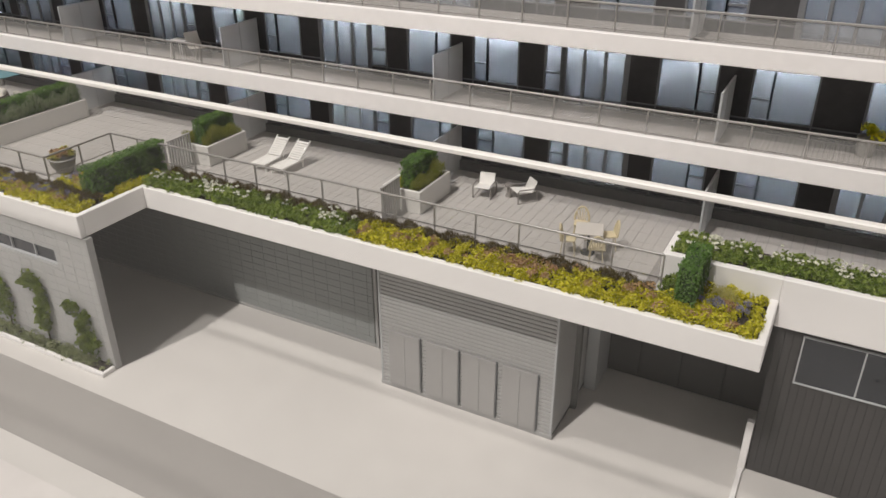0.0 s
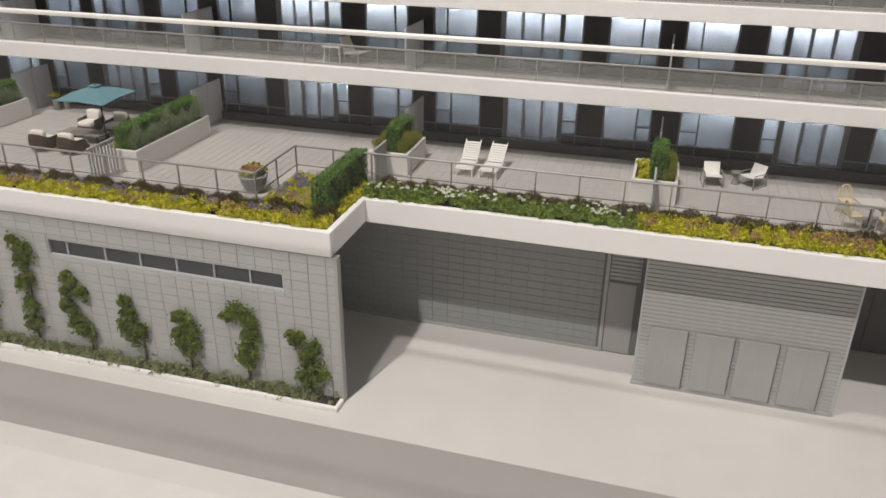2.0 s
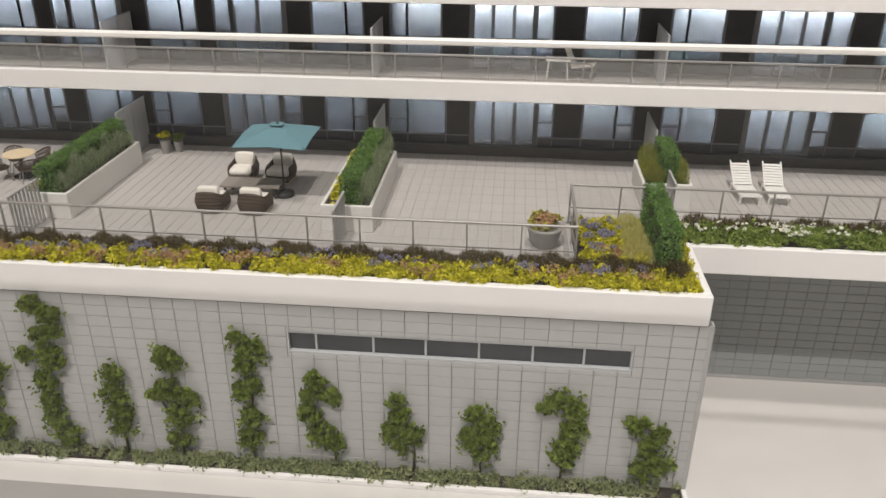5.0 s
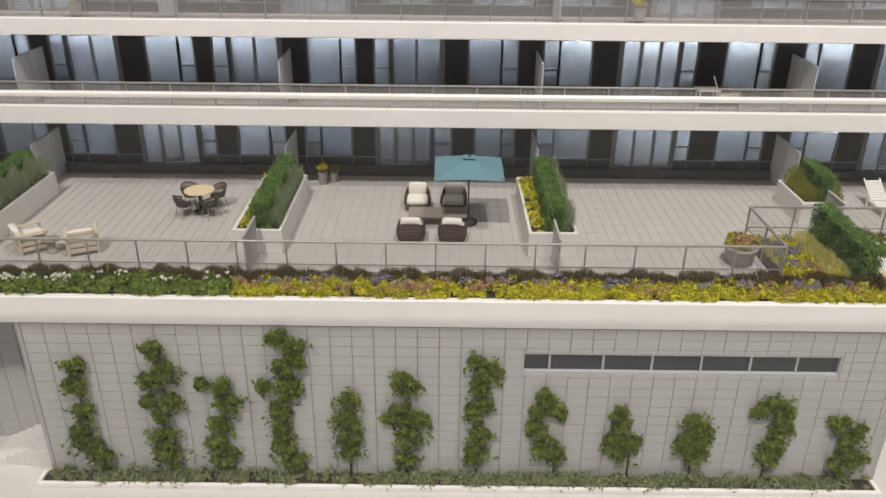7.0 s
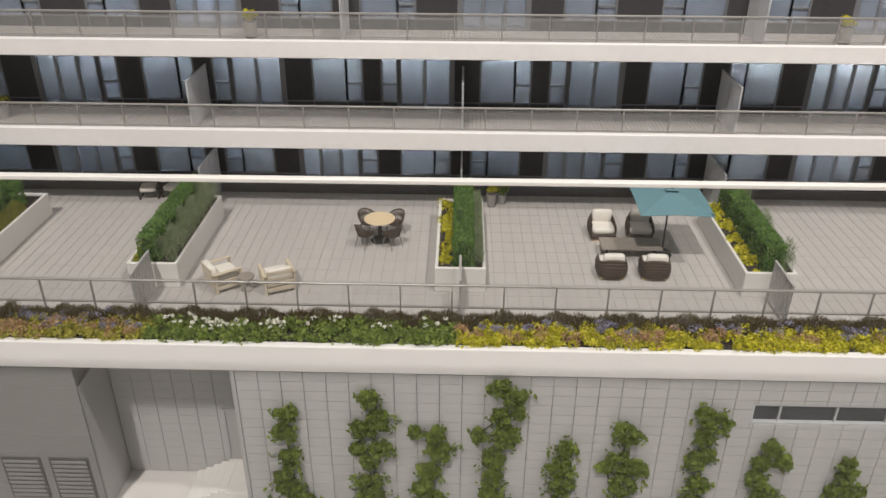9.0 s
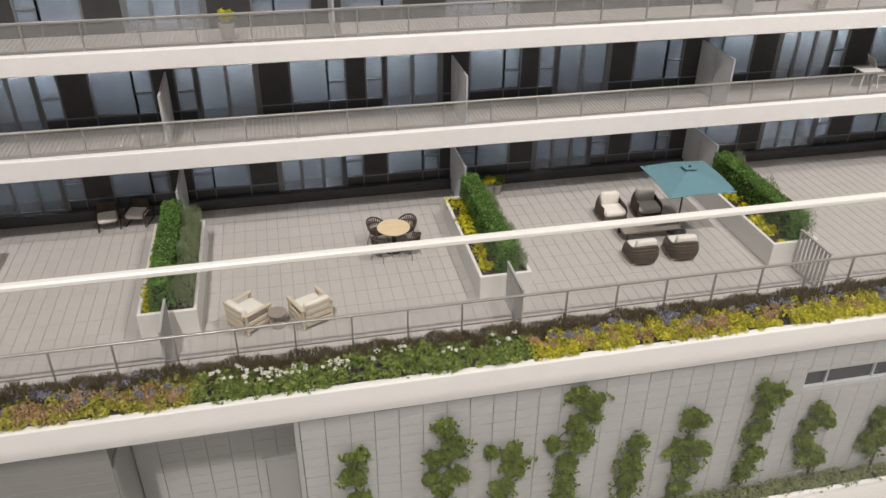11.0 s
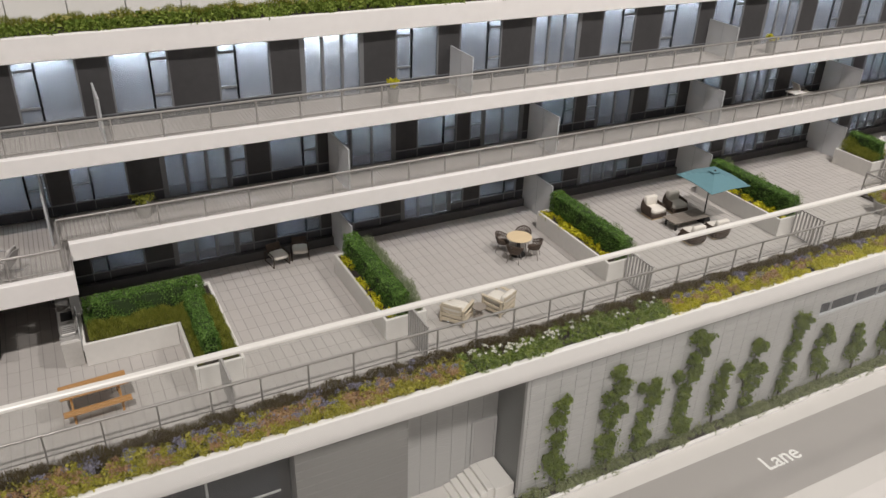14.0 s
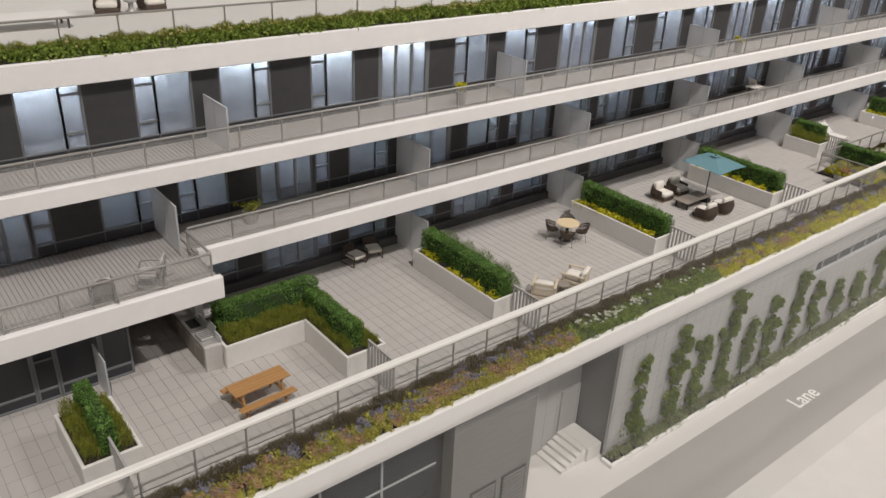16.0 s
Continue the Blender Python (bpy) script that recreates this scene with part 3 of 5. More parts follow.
structure("wall_west", MB().box(-75, -49.02, 13.1, 13.3, 0, PAR_LO - 0.004), DARKPANEL, "dark glazed wall under the terrace")
for i in range(9):
    w = thing("window_west", label="dark glass pane with thin pale frame", category="window", kind="structure")
    x = -49.3 - (i + 1) * 1.9
    part("glass", MB().box(x + 0.04, x + 1.86, 13.04, 13.09, 0.1, 3.4), DARKGLASS, w)
    part("glass", MB().box(x + 0.04, x + 1.86, 13.04, 13.09, 3.46, 4.8), DARKGLASS, w)
    for b in ((x - 0.03, x + 0.03, 0.1, 4.8), (x + 0.031, x + 1.869, 3.40, 3.46)):
        part("frame", MB().box(b[0], b[1], 13.0, 13.095, b[2], b[3], 0.006), FRAMELT, w)

# ---------------------------------------------------------------- upper building
S1 = (7.88, 8.45)
S2 = (10.58, 11.08)
S3 = (13.10, 13.78)
F1, F2, FW = 8.30, 10.95, 8.26      # balcony floors, sunk behind the lips


def slab(name, x0, x1, y0, z0, z1, y1=24.0):
    """A balcony slab with an upstand along its front, one smooth face from bottom to top."""
    c = 0.02
    prof = ((y0 + c, z0), (y1, z0), (y1, z1 - 0.2), (y0 + 0.22, z1 - 0.2), (y0 + 0.22, z1 - c), (y0 + 0.22 - c, z1), (y0 + c, z1), (y0, z1 - c), (y0, z0 + c))
    n = len(prof)
    mb = MB()
    mb.v = [(x, y, z) for x in (x0, x1) for y, z in prof]
    mb.f = [(k, k + n, (k + 1) % n + n, (k + 1) % n) for k in range(n)] + [tuple(range(n)), tuple(range(2 * n - 1, n - 1, -1))]
    structure(name, mb, WHITE, "white balcony slab with a deep smooth edge")


slab("balcony_slab_first", -53.1, 16, 19.66, *S1)
slab("balcony_slab_west", -75, -53.102, 18.0, 7.72, 8.38)
slab("balcony_slab_second", -75, 16, 19.85, *S2)
structure("roof_slab", MB().box(-75, 16, 21.8, 34, S3[0], S3[1] - 0.25), WHITE, "white roof slab")
structure("roof_fascia", MB().box(-75, 16, 21.72, 21.9, S3[0] - 0.02, S3[1], 0.02), WHITE, "smooth white roof fascia")


def boards(name, x0, x1, y0, y1, z, pitch, label):
    base = structure(name, MB().box(x0, x1, y0, y1, z - 0.05, z - 0.015), BALGAP, label)
    b = MB()
    x = x0
    while x < x1:
        b.box(x + 0.012, min(x + pitch, x1) - 0.012, y0, y1, z - 0.014, z)
        x += pitch
    part("deck_boards", b, BALDECK, base, "joined narrow deck boards", kind="stuff")


boards("floor_first", -53.1, 16, 19.885, 21.98, F1, 0.125, "narrow-boarded balcony floor")
boards("floor_west", -75, -53.102, 18.225, 21.98, FW, 0.125, "narrow-boarded wide balcony floor")
boards("floor_second", -75, 16, 20.075, 21.98, F2, 0.125, "narrow-boarded balcony floor")


# ---- facade bays
def bay(kind, x0, x1, z0, z1, y, spandrel, bars):
    """One bay of the facade: G wide pane, W narrow light with transoms, S and P sliding doors of three and two leaves, D dark panel."""
    f = 0.03
    if kind == "D":
        p = thing("facade_panel", label="flat charcoal wall panel between windows", category="panel", kind="structure")
        part("board", MB().box(x0, x1, y - 0.02, y + 0.06, z0 + spandrel, z1, 0.004), DARKPANEL, p)
        part("foot_panel", MB().box(x0 + 0.012, x1 - 0.012, y - 0.005, y + 0.05, z0, z0 + spandrel - 0.04), DARKGLASS, p)
        part("foot_post", MB().box(x0 - 0.014, x0 + 0.011, y - 0.03, y + 0.06, z0, z0 + spandrel - 0.04), FRAME, p)
        part("rail", MB().box(x0, x1, y - 0.035, y + 0.06, z0 + spandrel - 0.039, z0 + spandrel - 0.001), FRAME, p)
        return
    doors = kind in "SP"
    label = {"G": "blue-grey frosted window pane in dark frame", "W": "narrow window with a transom bar", "S": "three-leaf frosted sliding door", "P": "two-leaf frosted sliding door"}[kind]
    w = thing("sliding_door" if doors else "window", label=label, category="door" if doors else "window", kind="structure")
    lo = z0
    if not doors:
        part("foot_panel", MB().box(x0 + 0.012, x1 - 0.012, y - 0.005, y + 0.05, z0, z0 + spandrel - 0.04), DARKGLASS, w)
        part("foot_post", MB().box(x0 - 0.014, x0 + 0.011, y - 0.03, y + 0.06, z0, z0 + spandrel - 0.04), FRAME, w)
        part("rail", MB().box(x0, x1, y - 0.035, y + 0.06, z0 + spandrel - 0.039, z0 + spandrel - 0.001), FRAME, w)
        lo = z0 + spandrel
    n = {"S": 3, "P": 2}.get(kind, 1)
    cuts = [x0 + (x1 - x0) * k / n for k in range(n + 1)]
    for a, b in zip(cuts, cuts[1:]):
        pn = part("pane", MB().box(a + f, b - f, y + 0.012, y + 0.026, lo, z1), WINGLASS, w)
        pn.visible_shadow = False
    for k, c in enumerate(cuts):
        m = (0.085 if k in (0, n) else 0.05) if doors else f
        part("mullion", MB().box(c - m, c + m, y - 0.03, y + 0.06, lo, z1, 0.006), FRAME, w)
    if doors:
        part("threshold", MB().box(x0, x1, y - 0.04, y + 0.06, z0, z0 + 0.05), FRAME, w)
    if kind == "W":
        for t in bars:
            part("transom", MB().box(x0 + f, x1 - f, y - 0.03, y + 0.06, t - 0.03, t + 0.03), FRAME, w)


def facade_row(x, bays, z0, z1, rail, bars):
    """A run of bays: their kinds and where each one ends."""
    for kind, end in bays:
        bay(kind, x, end, z0, z1, FACADE, rail - z0, bars)
        x = end


# terrace level, home by home
TB, TT = FLOOR + 0.315, S1[0]
for x, kinds, ends in (
    (-53.3, "DWGDSWDGW", (-52.62, -52.12, -51.0, -50.0, -47.96, -47.39, -46.57, -45.46, -44.94)),
    (-44.94, "DWGDSWDGW", (-44.24, -43.66, -42.60, -41.68, -39.70, -39.10, -38.33, -37.20, -36.68)),
    (-36.68, "DWGDSWDGW", (-36.00, -35.45, -34.37, -33.50, -31.60, -30.93, -30.13, -29.20, -28.74)),
    (-28.74, "DWGDSWDGW", (-28.00, -27.40, -26.14, -25.28, -23.22, -22.67, -21.73, -20.67, -20.12)),
    (-20.12, "DWGDSWDGW", (-19.22, -18.65, -17.55, -16.60, -14.62, -14.04, -13.10, -11.97, -11.49)),
    (-11.49, "DWGDWSDGW", (-10.52, -9.93, -8.79, -7.89, -7.33, -5.33, -4.50, -3.40, -2.90)),
    (-2.90, "DWGDSWD", (-2.02, -1.40, -0.30, 0.70, 2.70, 3.30, 6.0)),
):
    facade_row(x, zip(kinds, ends), TB, TT, 6.115, (6.6,))
# first floor
for x, kinds, ends in (
    (-62.0, "DWGDSWDGW", (-61.40, -60.85, -59.80, -58.90, -56.90, -56.35, -54.98, -53.92, -53.36)),
    (-53.36, "DWGDSWDGW", (-52.68, -52.13, -51.10, -50.00, -47.97, -47.37, -46.55, -45.42, -44.92)),
    (-44.92, "DWPDGWDWP", (-44.28, -43.72, -42.05, -41.10, -40.02, -39.50, -38.90, -38.34, -36.65)),
    (-36.65, "DGWDWPDGW", (-35.74, -34.65, -34.14, -33.54, -32.97, -31.27, -30.40, -29.30, -28.75)),
    (-28.75, "DWGDSWDGW", (-27.90, -27.38, -26.30, -25.35, -23.40, -22.83, -21.88, -20.75, -20.28)),
    (-20.28, "DWGDSWDGW", (-19.30, -18.81, -17.72, -16.80, -14.75, -14.05, -13.18, -12.09, -11.54)),
    (-11.54, "DWGDWSDGW", (-10.70, -10.20, -9.10, -8.20, -7.60, -5.60, -4.63, -3.48, -2.96)),
    (-2.96, "DWGDGWDSD", (-2.02, -1.48, -0.33, 0.92, 2.0, 2.6, 3.5, 5.5, 6.4)),
):
    facade_row(x, zip(kinds, ends), F1, S2[0], 8.66, (9.22,))
# second floor
for x, kinds, ends in (
    (-62.34, "GWDWGD", (-61.26, -60.70, -59.58, -58.99, -57.94, -56.66)),
    (-56.66, "GWDWGD", (-55.56, -55.01, -53.59, -53.01, -51.94, -51.05)),
    (-51.05, "GWDWGD", (-49.94, -49.41, -47.95, -47.39, -46.32, -45.25)),
    (-45.25, "SDWGD", (-43.22, -41.95, -41.36, -40.36, -39.48)),
    (-39.48, "GWDSDGW", (-38.34, -37.79, -36.42, -34.34, -33.24, -32.28, -31.67)),
    (-31.67, "DWGDGWDSD", (-30.26, -29.61, -28.36, -27.52, -26.42, -25.86, -24.46, -22.40, -21.30)),
    (-21.30, "GWDWGDGWDSD", (-20.22, -19.66, -18.30, -17.74, -16.66, -15.78, -14.70, -14.14, -12.80, -10.75, -9.65)),
    (-9.65, "GWDWGDGWDSD", (-8.57, -8.01, -6.65, -6.09, -5.01, -4.13, -3.05, -2.49, -1.15, 0.90, 2.0)),
):
    facade_row(x, zip(kinds, ends), F2, S3[0] - 0.02, 11.30, (11.71, 12.79))

structure("facade_base", MB().box(-54.0, 6, FACADE - 0.2, FACADE + 0.2, FLOOR - 0.05, TB - 0.002), BASEBAND, "dark base band under the terrace windows")
mb = MB()
for z0, z1 in ((FLOOR, S1[0] - 0.001), (F1 - 0.04, S2[0] - 0.001), (F2 - 0.04, S3[0] - 0.001)):
    mb.box(-75, 16, 22.95, 23.1, z0, z1)
# dark floors added to cut strip light bouncing off the white slabs
fl = MB()
for z in (FLOOR + 0.2, F1 - 0.01, F2 - 0.01):
    fl.box(-75, 16, 22.07, 22.948, z - 0.02, z)
structure("floor_rooms", fl, DARKPANEL, "dark room floor added to cut bounced light")
structure("wall_rooms", mb, BACKING, "pale blue-grey wall inside the rooms")
# light strips at the room ceilings: some homes bright, some dimmed; below the top floor the faint ones are added to
# lift dark panes
STRIPS = (
    (S1[0], -52.9, -45.2, LED_FAINT), (S1[0], -43.9, -37.0, LED_LOW), (S1[0], -36.0, -28.6, LED_FAINT), (S1[0], -27.0, -20.2, LED), (S1[0], -19.2, 6.0, LED),
    (S2[0], -60.0, -53.8, LED_DIM), (S2[0], -53.2, -45.0, LED_DIM), (S2[0], -44.2, -36.8, LED_LOW), (S2[0], -36.0, -33.4, LED_LOW), (S2[0], -33.2, -28.6, LED_FAINT), (S2[0], -27.6, -20.2, LED), (S2[0], -19.2, 6.0, LED),
    (S3[0], -62.0, -52.0, LED_DIM), (S3[0], -51.2, -45.4, LED_DIM), (S3[0], -45.2, -43.3, LED), (S3[0], -43.1, -40.4, LED_DIM), (S3[0], -39.4, 6.0, LED_FAINT),
)
for z, a, b, lamp in STRIPS:
    structure("ceiling_light_strip", MB().box(a, b, 22.37, 22.40, z - 0.12, z - 0.03), lamp, "cool white light strip at the room ceiling")
    # unseen shield, added so the strip reaches only the room's back wall
    structure("light_cove", MB().box(a, b, 22.33, 22.36, z - 0.16, z - 0.002).box(a, b, 22.361, 22.404, z - 0.16, z - 0.135), FRAME, "unseen dark shield added to keep the strip's light inward")

# west part under the wide balcony: glazing set forward
WY = 19.2
structure("wall_west_upper", MB().box(-75, -55.46, WY + 0.1, WY + 0.3, FLOOR, 7.718).box(-55.66, -55.46, WY + 0.302, 22.3, FLOOR, 7.718).box(-55.458, -53.3, 22.1, 22.3, FLOOR, 7.718).box(-53.3, -53.2, 20.95, 22.098, FLOOR, 7.718), DARKPANEL, "dark wall behind the glazing")
for a, b, split in ((-61.5, -59.6, 0), (-59.6, -57.98, 0), (-57.98, -57.40, 6.75), (-57.40, -56.27, 0), (-56.27, -55.47, 0)):
    w = thing("window", label="dark floor-high glazing with grey frame under the balcony", category="window", kind="structure")
    a, b = a + 0.003, b - 0.003
    for z0, z1 in (((5.86, split - 0.03), (split + 0.03, 7.64)) if split else ((5.86, 7.64),)):
        part("pane", MB().box(a + 0.06, b - 0.06, WY + 0.02, WY + 0.06, z0, z1), DARKGLASS, w)
    part("foot_panel", MB().box(a + 0.06, b - 0.06, WY + 0.02, WY + 0.06, FLOOR + 0.06, 5.795), DARKGLASS, w)
    bars = [(a, a + 0.06, FLOOR, 7.7), (b - 0.06, b, FLOOR, 7.7), (a + 0.061, b - 0.061, FLOOR, FLOOR + 0.058), (a + 0.061, b - 0.061, 5.797, 5.858), (a + 0.061, b - 0.061, 7.642, 7.7)]
    if split:
        bars.append((a + 0.061, b - 0.061, split - 0.028, split + 0.028))
    for q in bars:
        part("frame", MB().box(q[0], q[1], WY - 0.03, WY + 0.09, q[2], q[3], 0.006), FRAME, w)
structure("column_west", MB().box(-53.42, -53.16, 19.6, 19.86, FLOOR, 7.718, 0.015), SIDING, "grey column under the balcony corner")


# ---------------------------------------------------------------- railings and screens
def railing(pts, z0, z1, step, label, low=0.0, phase=0.0, rail_r=0.035, name="glass_railing", pane=CLEAR):
    """Posts, a top rail, a thin bottom rail and glass between them, along straight runs."""
    t = thing(name, label=label, category="railing")
    for (xa, ya), (xb, yb_) in zip(pts, pts[1:]):
        L = math.hypot(xb - xa, yb_ - ya)
        n = max(1, round(L / step))
        ux, uy = (xb - xa) / L, (yb_ - ya) / L
        ang = math.degrees(math.atan2(uy, ux))
        M = pose(xa, ya, 0, 0, 0, ang)
        part("top_rail", MB().box(0, L, -rail_r, rail_r, z1 - rail_r * 1.6, z1, 0.01, M), METAL, t)
        part("bottom_rail", MB().box(0, L, -0.012, 0.012, z0 + low, z0 + low + 0.03, 0, M), METAL, t)
        for k in range(n + 1):
            d = L * k / n
            part("post", MB().box(d - 0.02, d + 0.02, -0.022, 0.022, z0, z1 - rail_r * 1.6, 0, M), METAL, t)
            if k < n:
                g = part("glass_pane", MB().box(d + 0.03, d + L / n - 0.03, -0.006, 0.006, z0 + low + 0.035, z1 - rail_r * 1.7, 0, M), pane, t)
                g.visible_shadow = False
    return t


ES = "grey metal railing with clear glass panes along the planted terrace edge"
railing(((-62.22, 14.0), (-22.35, 14.0), (-22.35, 16.7), (-2.75, 16.7)), 5.5, 6.57, 1.29, ES, low=0.38)
EB = "grey metal balcony railing with clear glass panes"
railing(((-53.3, 19.86), (12, 19.86)), F1, 9.18, 1.35, EB, low=0.19, pane=HAZY)
railing(((-62.4, 18.2), (-53.32, 18.2), (-53.32, 19.85)), FW, 9.10, 1.30, EB, low=0.19, pane=HAZY)
railing(((-62.2, 20.05), (12, 20.05)), F2, 11.85, 1.35, EB, low=0.19, pane=HAZY)


def divider(x, y0, y1, z0, z1):
    t = thing("privacy_screen", label="frosted glass privacy screen in a thin grey frame", category="screen", group="balcony screens")
    part("glass", MB().box(x - 0.02, x + 0.02, y0 + 0.04, y1, z0 + 0.03, z1 - 0.03), FROST, t)
    for b in ((y0, y0 + 0.045, z0, z1), (y0 + 0.046, y1, z1 - 0.03, z1), ((y0 + y1) / 2 - 0.02, (y0 + y1) / 2 + 0.02, z0, z1 - 0.031)):
        part("frame", MB().box(x - 0.028, x + 0.028, b[0], b[1], b[2], b[3]), FRAMELT, t)


for x in DIV[1:8]:
    if x > -53:
        divider(x, 19.95, FACADE - 0.06, FLOOR + 0.005, 7.08)
    divider(x, 20.0, FACADE - 0.04, F1 + 0.003, 9.83)
for x in (-51.6, -39.85, -27.7, -15.6, -3.6):
    divider(x, 20.35, FACADE - 0.04, F2 + 0.003, 12.30)


def slat_screen(x, y0, y1, z0, z1):
    t = thing("slatted_screen", label="grey slatted screen between planter and railing", category="screen", group="terrace screens")
    part("top_bar", MB().box(x - 0.03, x + 0.03, y0, y1, z1 - 0.04, z1), SLATM, t)
    part("bottom_bar", MB().box(x - 0.03, x + 0.03, y0, y1, z0 + 0.05, z0 + 0.09), SLATM, t)
    n = 9
    for k in range(n):
        y = y0 + 0.02 + (y1 - y0 - 0.09) * k / (n - 1)
        part("slat", MB().box(x - 0.022, x + 0.022, y, y + 0.055, z0 + (0.0 if k in (0, n - 1) else 0.09), z1 - 0.042), SLATM, t)


for x in (-57.25, -50.1, -44.5, -36.3, -28.15):
    slat_screen(x, 14.05, 15.35, FLOOR, 6.66)
for x in (-19.65, -11.1):
    slat_screen(x, 16.75, 17.8, FLOOR, 6.66)

# glass barrier between the viewer and the building
bar = thing("glass_barrier", label="long clear glass barrier with a pale polished top edge", category="barrier")
LEAN = math.atan(0.0016)
tilt = pose(-31.5, 8, 11.91, 0, -math.degrees(LEAN), 0)
gp = part("pane", MB().box(-43.5, 43.5, -0.04, 0.04, -11.8, -0.042, 0, tilt), BARRIER, bar)
gp.visible_shadow = False
part("polished_edge", MB().box(-43.5, 43.5, -0.06, 0.06, -0.04, 0.045, 0.02, tilt), EDGE, bar, "pale polished glass edge")

# ---------------------------------------------------------------- planting
def planter(x0, x1, y0, y1, z1=6.21, label="white rectangular terrace planter filled with soil"):
    t = thing("planter", label=label, category="planter", group="terrace planters")
    w = 0.09
    part("body", MB().box(x0 + 0.03, x1 - 0.03, y0 + 0.03, y1 - 0.03, FLOOR + 0.02, z1 - 0.16, 0.01), PLANTER, t)
    for b in ((x0, x1, y0, y0 + w), (x0, x1, y1 - w, y1), (x0, x0 + w, y0 + w + 0.001, y1 - w - 0.001), (x1 - w, x1, y0 + w + 0.001, y1 - w - 0.001)):
        part("side", MB().box(*b, FLOOR + 0.002, z1, 0.015), PLANTER, t)
    part("soil", MB().box(x0 + w, x1 - w, y0 + w, y1 - w, z1 - 0.17, z1 - 0.07), SOIL, t)


def hedge(x0, x1, y0, y1, z0, z1, label="dense clipped green hedge", size=0.062, per=980):
    """A clipped hedge: a smooth near-black green core with many small leaves over its sides and top, slightly bulging.
    """
    t = thing("hedge", ((x0 + x1) / 2, (y0 + y1) / 2, z0), label=label, category="hedge", group="clipped hedges")
    hx, hy, h = (x1 - x0) / 2, (y1 - y0) / 2, z1 - z0
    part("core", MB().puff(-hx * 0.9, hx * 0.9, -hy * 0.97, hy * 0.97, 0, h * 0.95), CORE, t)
    faces = (((1, 0, 0), 2 * hy * h), ((-1, 0, 0), 2 * hy * h), ((0, 1, 0), 2 * hx * h), ((0, -1, 0), 2 * hx * h), ((0, 0, 1), 4 * hx * hy))
    P, N = [], []
    for nv, area in faces:
        n = int(area * per)
        u = RNG.uniform(-1, 1, (n, 3)) * np.array([hx, hy, h / 2]) + np.array([0, 0, h / 2])
        nv = np.array(nv, float)
        k = int(np.argmax(np.abs(nv)))
        lim = (hx, hy, h)[k]
        wob = 0.05 * np.sin(u[:, 0] * 7 + u[:, 2] * 5) + 0.05 * np.sin(u[:, 1] * 6 + u[:, 2] * 4 + 1) + RNG.normal(0, 0.03, n)
        u[:, k] = (lim if nv[k] > 0 else -lim) - (np.sign(nv[k]) * 0.03) + np.sign(nv[k]) * wob * 0.6
        if k == 2:
            u[:, 2] = h + wob * 0.6
        # soften the arrises
        e = np.maximum(0, np.abs(u[:, 0]) / hx - 0.8) + np.maximum(0, u[:, 2] / h - 0.85)
        u[:, 2] -= e * 0.12 * (k == 2)
        P.append(u)
        N.append(np.tile(nv, (n, 1)))
    part("leaves", leaf_mesh("leaves", leaves(np.concatenate(P), np.concatenate(N), size, 0.55), HEDGE), HEDGE, t)
    return t


def scatter(x0, x1, y0, y1, n, z, rng=RNG):
    return np.stack([rng.uniform(x0, x1, n), rng.uniform(y0, y1, n), np.full(n, z)], 1)


def stuff(name, v, material, label, category="plants"):
    ob = new(name, leaf_mesh(name, v, material))
    return tagged(ob, label, category, kind="stuff")


def tufts(x0, x1, y0, y1, z, n, h, material, name, label, dens=3400):
    """Soft feathery grass: a mat of hair-fine leaves with an uneven, rounded top."""
    area = max(0.05, (x1 - x0) * (y1 - y0))
    k = int(min(26000, area * dens))
    p = scatter(x0, x1, y0, y1, k, z)
    half = max(0.05, min(x1 - x0, y1 - y0) / 2)
    edge = np.minimum(np.minimum(p[:, 0] - x0, x1 - p[:, 0]), np.minimum(p[:, 1] - y0, y1 - p[:, 1])) / half
    top = h * (0.72 + 0.16 * np.sin(p[:, 0] * 4.1 + 1.7 * np.sin(p[:, 1] * 3.3)) + 0.13 * np.sin(p[:, 0] * 9.7 + p[:, 1] * 7.1)) * (0.5 + 0.5 * np.sqrt(np.clip(edge, 0, 1)))
    u = RNG.uniform(0, 1, k) ** 0.55
    p[:, 2] += top * u
    mid = np.array([(x0 + x1) / 2, (y0 + y1) / 2])
    p[:, :2] += (p[:, :2] - mid) * np.array([1.0 if x1 - x0 < y1 - y0 else 0.0, 1.0 if x1 - x0 >= y1 - y0 else 0.0]) * (u * 0.22)[:, None]
    way = RNG.normal(0, 0.38, (k, 3)) + np.array([0, 0, 1.0])
    way /= np.linalg.norm(way, axis=1, keepdims=True)
    nv = RNG.normal(0, 1, (k, 3)) + np.array([0, -0.4, 0.5])
    side = np.cross(way, nv)
    side /= np.linalg.norm(side, axis=1, keepdims=True) + 1e-9
    L = RNG.uniform(0.12, 0.27, (k, 1))
    a, b = p - way * L * 0.5, p + way * L * 0.5
    v = np.stack([a, p + side * 0.006, b, p - side * 0.006], 1).reshape(-1, 3)
    v[:, 2] = np.maximum(v[:, 2], z - 0.02)
    return stuff(name, v, material, label, "grasses")


